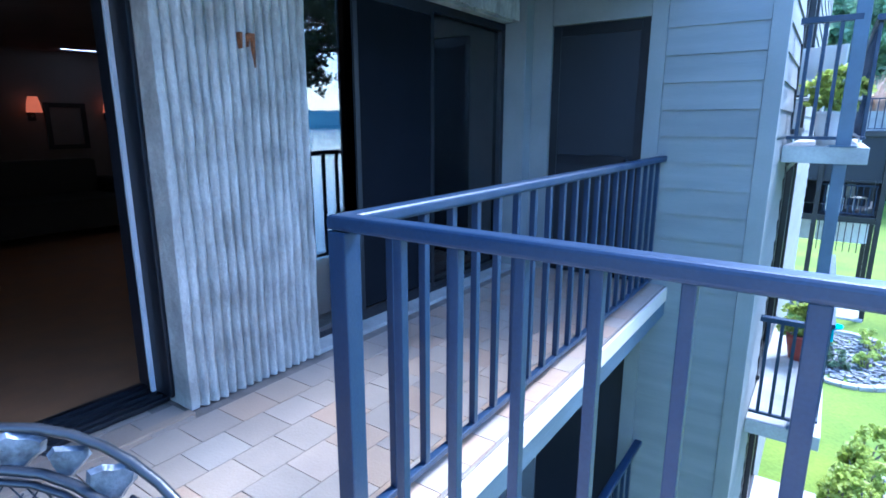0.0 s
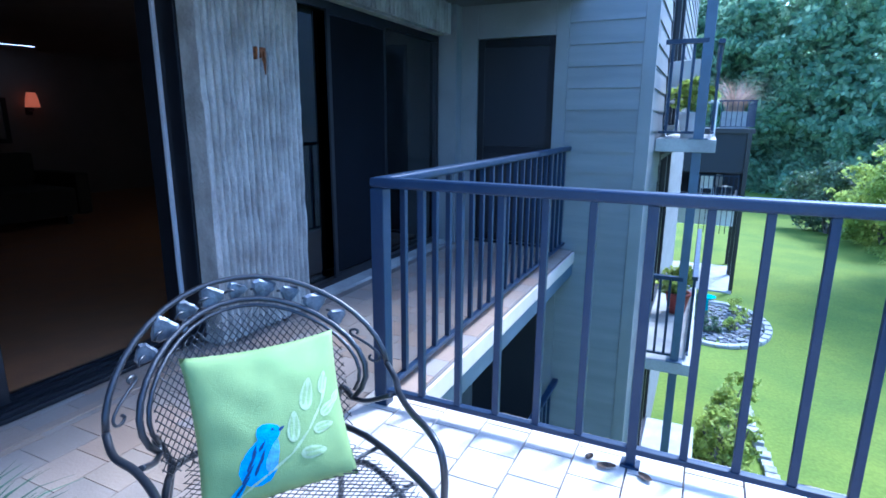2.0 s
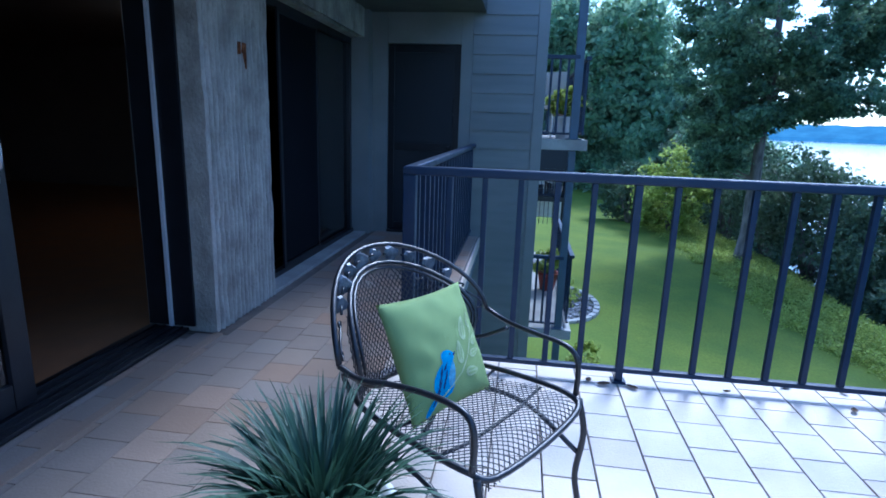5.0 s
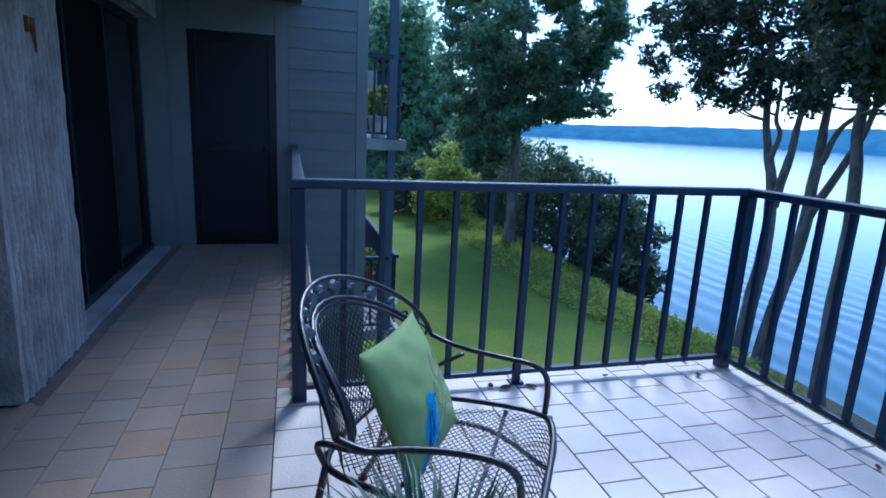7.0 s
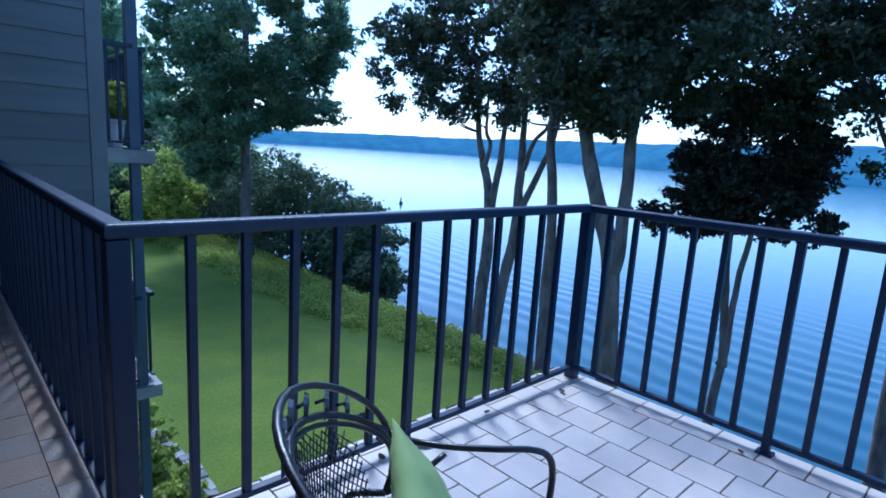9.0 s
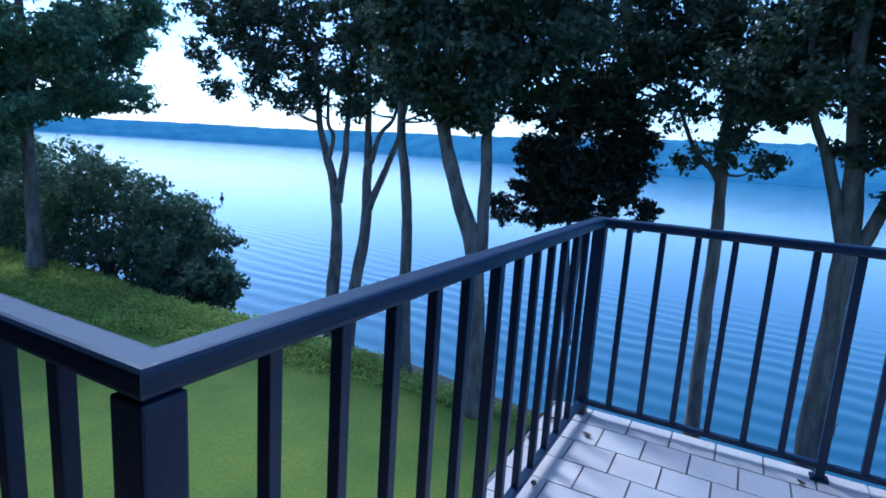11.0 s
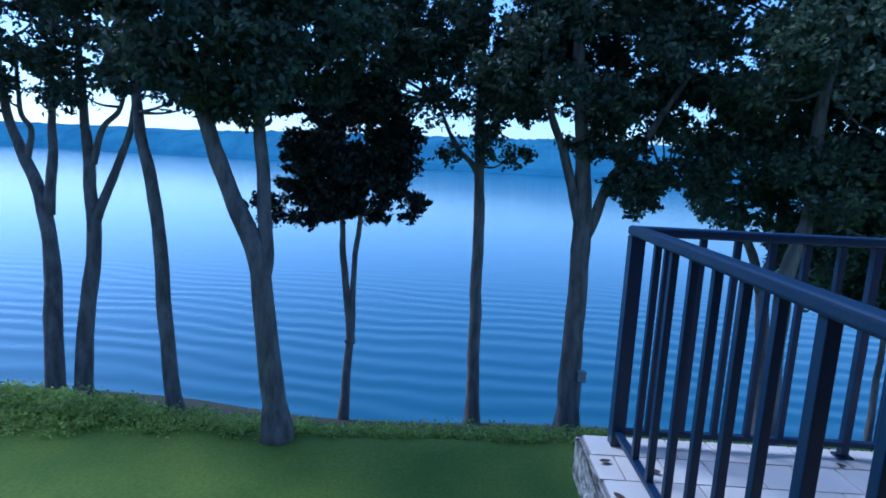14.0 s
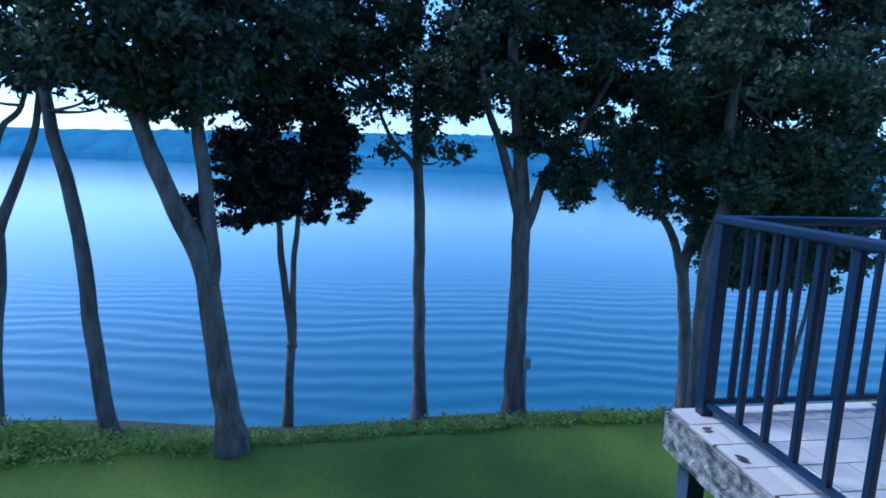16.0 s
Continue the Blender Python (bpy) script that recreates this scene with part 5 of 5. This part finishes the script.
def build_pillow(at):
    """A square cushion in the plane y-z, its printed face to +x."""
    pl = thing("cushion", "green square cushion printed with a bluebird and leaves", "cushion", at=at)
    n, h = 26, 0.195

    def surf(u, v, s):
        """u, v from -1 to 1."""
        edge = max(0.0, (1 - u ** 2)) ** 0.55 * max(0.0, (1 - v ** 2)) ** 0.55
        pinch = 1 - 0.07 * (1 - abs(u) ** 2) * abs(v) ** 3
        pinch2 = 1 - 0.07 * (1 - abs(v) ** 2) * abs(u) ** 3
        fold = 0.006 * noise.noise((u * 3, v * 3, s)) + 0.004 * math.sin(u * 15) * max(0, v - 0.55)
        return Vector((s * (0.062 * edge + fold * min(1, edge * 3)), u * h * pinch2, v * h * pinch))
    bm = bmesh.new()
    sheets = {}
    for s in (1, -1):
        sheets[s] = [[bm.verts.new(surf(-1 + 2 * i / n, -1 + 2 * k / n, s)) for k in range(n + 1)] for i in range(n + 1)]
        for i in range(n):
            for k in range(n):
                q = (sheets[s][i][k], sheets[s][i + 1][k], sheets[s][i + 1][k + 1], sheets[s][i][k + 1])
                bm.faces.new(q).smooth = True
    bmesh.ops.remove_doubles(bm, verts=bm.verts, dist=0.0012)
    body = part("cover", bm, PILLOW, pl)

    def decal(name, outline, mat, lift=0.0016):
        """A flat printed shape laid on the printed face, from an outline in u, v."""
        bm = bmesh.new()
        cu, cv = sum(p[0] for p in outline) / len(outline), sum(p[1] for p in outline) / len(outline)
        rings = []
        for f in (1.0, 0.66, 0.33):
            rings.append([bm.verts.new(surf(cu + (u - cu) * f, cv + (v - cv) * f, 1) + Vector((lift, 0, 0))) for u, v in outline])
        c = bm.verts.new(surf(cu, cv, 1) + Vector((lift, 0, 0)))
        m = len(outline)
        for a, b in zip(rings, rings[1:]):
            for k in range(m):
                bm.faces.new((a[k], a[(k + 1) % m], b[(k + 1) % m], b[k]))
        for k in range(m):
            bm.faces.new((rings[-1][k], rings[-1][(k + 1) % m], c))
        return part(name, bm, mat, body)

    def blade(x, y, ang, ln, w):
        pts = []
        for k in range(14):
            t = k * math.tau / 14
            a, b = ln / 2 * math.cos(t), w / 2 * math.sin(t) * (1 - 0.35 * math.cos(t))
            pts.append((x + a * math.cos(ang) - b * math.sin(ang), y + a * math.sin(ang) + b * math.cos(ang)))
        return pts
    decal("bird_body", blade(-0.27, -0.44, 1.1, 0.66, 0.44), PRINT_BLUE)
    decal("bird_head", blade(-0.14, -0.15, 0.3, 0.30, 0.28), PRINT_BLUE, 0.0022)
    decal("bird_tail", blade(-0.60, -0.79, 0.85, 0.42, 0.11), PRINT_BLUE, 0.0020)
    decal("bird_beak", blade(0.02, -0.12, 0.5, 0.09, 0.04), PRINT_NAVY, 0.0024)
    decal("bird_eye", blade(-0.09, -0.10, 0.0, 0.035, 0.035), PRINT_NAVY, 0.0034)
    for x, y, ang, ln in ((-0.38, -0.42, 1.0, 0.26), (-0.31, -0.50, 1.1, 0.24), (-0.44, -0.56, 0.9, 0.28), (-0.34, -0.32, 1.2, 0.18), (-0.52, -0.70, 0.85, 0.30), (-0.25, -0.40, 1.2, 0.16), (-0.24, -0.27, 0.9, 0.14)):
        decal("wing_feather", blade(x, y, ang, ln, 0.036), PRINT_NAVY, 0.0030)
    decal("bird_breast", blade(-0.12, -0.42, 1.2, 0.40, 0.14), PRINT_PALE, 0.0028)
    stems = [(-0.76, -0.93), (-0.48, -0.78), (-0.2, -0.63), (0.12, -0.46), (0.38, -0.22), (0.6, 0.06), (0.76, 0.36)]
    for (x0, y0), (x1, y1) in zip(stems, stems[1:]):
        decal("branch", blade((x0 + x1) / 2, (y0 + y1) / 2, math.atan2(y1 - y0, x1 - x0), math.hypot(x1 - x0, y1 - y0) * 1.12, 0.034), PRINT_CREAM, 0.0018)
    for x, y, ang, ln, w in ((0.18, -0.14, 1.4, 0.38, 0.16), (0.42, 0.22, 1.25, 0.42, 0.17), (0.40, -0.52, -0.1, 0.36, 0.16), (0.58, -0.24, 0.1, 0.30, 0.13), (0.70, -0.02, 0.5, 0.30, 0.13), (0.68, 0.32, 1.2, 0.30, 0.12), (0.86, 0.1, 0.7, 0.2, 0.1)):
        decal("printed_leaf", blade(x, y, ang, ln, w), PRINT_CREAM)
        for side in (-1, 1):
            off = side * w * 0.19
            decal("leaf_fill", blade(x - off * math.sin(ang), y + off * math.cos(ang), ang, ln * 0.72, w * 0.26), PRINT_LEAF, 0.0024)


PM = CHAIR @ pose(-0.097, 0.0, 0.537, 0, -26, -2)
build_pillow(PM)


# ---------- potted spiky plant on an iron stand ----------
PLANT = pose(0.19, -1.78, 0.0)
ps = thing("plant_stand", "black iron plant stand on the tiled deck", "plant stand", at=PLANT)
part("top_ring", tube(bmesh.new(), [(0.17 * math.cos(k * math.tau / 28), 0.17 * math.sin(k * math.tau / 28), 0.27) for k in range(28)], 0.008, 8, True), CHAIR_IRON, ps)
part("shelf", lathe(bmesh.new(), [(0.165, 0.262), (0.165, 0.268)], (0, 0, 0), 28), CHAIR_IRON, ps)
for k in range(4):
    a = k * math.tau / 4 + 0.4
    part("leg", tube(bmesh.new(), smooth_path([(0.15 * math.cos(a), 0.15 * math.sin(a), 0.261), (0.12 * math.cos(a), 0.12 * math.sin(a), 0.14), (0.19 * math.cos(a), 0.19 * math.sin(a), 0.008)], 5), 0.008, 8), CHAIR_IRON, ps)
pp = thing("potted_plant", "spiky green grass-like plant in a white pot", "potted plant", at=pose(0.19, -1.78, 0.27))
pot = part("pot", lathe(bmesh.new(), [(0.10, 0), (0.13, 0.10), (0.145, 0.20), (0.155, 0.205), (0.155, 0.225), (0.138, 0.225), (0.134, 0.21)], (0, 0, 0), 28), POT, pp)
part("soil", lathe(bmesh.new(), [(0.13, 0.19), (0.13, 0.208)], (0, 0, 0), 20), SOIL, pot)
part("foliage", grass_blades(bmesh.new(), 330, 0.10, 0.235, 0.98, 0.017, 0.205), LEAF_POT, pp)


DEAD_LEAF = material("dead_leaf", (0.12, 0.07, 0.04), 0.8, 0.3, 60, 0.3, 200)


def dead_leaf(x, y, rz, size):
    bm = bmesh.new()
    mid = [bm.verts.new((size * (k / 4 - 0.5), 0.0, 0.004 + 0.006 * (k - 2) ** 2 * 0.4)) for k in range(5)]
    for s in (1, -1):
        side = [bm.verts.new((size * (k / 4 - 0.5), s * size * 0.3 * math.sin(math.pi * (0.12 + 0.76 * k / 4)), 0.012)) for k in range(5)]
        for k in range(4):
            bm.faces.new((mid[k], mid[k + 1], side[k + 1], side[k]))
    ob = part("dead_leaf", bm, DEAD_LEAF)
    ob.matrix_world = pose(x, y, 0.001, 0, 0, rz)
    tagged(ob, "dry curled brown leaf on the tiles", "leaf", "dead leaves on the deck")


for x, y, rz, sz in ((1.02, -0.06, 20, 0.07), (0.95, -0.03, 75, 0.05), (1.16, -0.07, 140, 0.06), (1.62, -0.02, 10, 0.04), (2.16, -0.10, 60, 0.05), (2.22, 0.10, 100, 0.05), (1.95, 0.11, 30, 0.06), (2.3, -1.0, 50, 0.04)):
    dead_leaf(x, y, rz, sz)


# ---------- floor tiles, last ----------
def lay_tiles():
    fl, fl2 = bpy.data.objects["floor"], bpy.data.objects["floor_2"]
    cache = {}
    far, far_brown = bmesh.new(), bmesh.new()
    for i in range(-7, 13):
        xc = 0.2 * i - 0.01
        x0, x1 = max(xc - 0.1, -1.355), min(xc + 0.1, 2.475)
        if x1 - x0 < 0.04:
            continue
        shift = ((i + 1) % 2) * 0.1 - 0.058
        y = BACK_Y + shift
        while y < END_Y:
            y0, y1 = max(y, BACK_Y), min(y + 0.2, END_Y)
            y += 0.2
            top = 0.155 if x1 > 0.13 else END_Y
            y1 = min(y1, top)
            if y1 - y0 < 0.03 or (x0 < -1.17 and y1 > 0.19):
                continue
            w, h = round(x1 - x0, 3), round(y1 - y0, 3)
            if y1 < -2.75 or (x1 < -1.1 and y1 < -1.2):
                box(far if x1 > -0.05 else far_brown, x0 + 0.0026, x1 - 0.0026, y0 + 0.0026, y1 - 0.0026, -0.0135, 0.0)
                continue
            # brown tiles below the soffit and along the walkway, paler ones on the open deck
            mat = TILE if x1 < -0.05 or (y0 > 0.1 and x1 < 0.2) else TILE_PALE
            gap = 0.0036 if mat is TILE_PALE else 0.0018
            if (w, h, mat.name) not in cache:
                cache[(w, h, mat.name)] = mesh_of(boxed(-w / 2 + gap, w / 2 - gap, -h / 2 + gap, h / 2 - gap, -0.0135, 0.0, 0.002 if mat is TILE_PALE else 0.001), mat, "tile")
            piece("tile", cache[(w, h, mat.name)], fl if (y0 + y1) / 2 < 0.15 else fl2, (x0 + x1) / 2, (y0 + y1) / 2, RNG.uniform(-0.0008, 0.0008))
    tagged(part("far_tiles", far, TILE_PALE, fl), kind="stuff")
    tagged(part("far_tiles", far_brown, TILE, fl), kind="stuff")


lay_tiles()
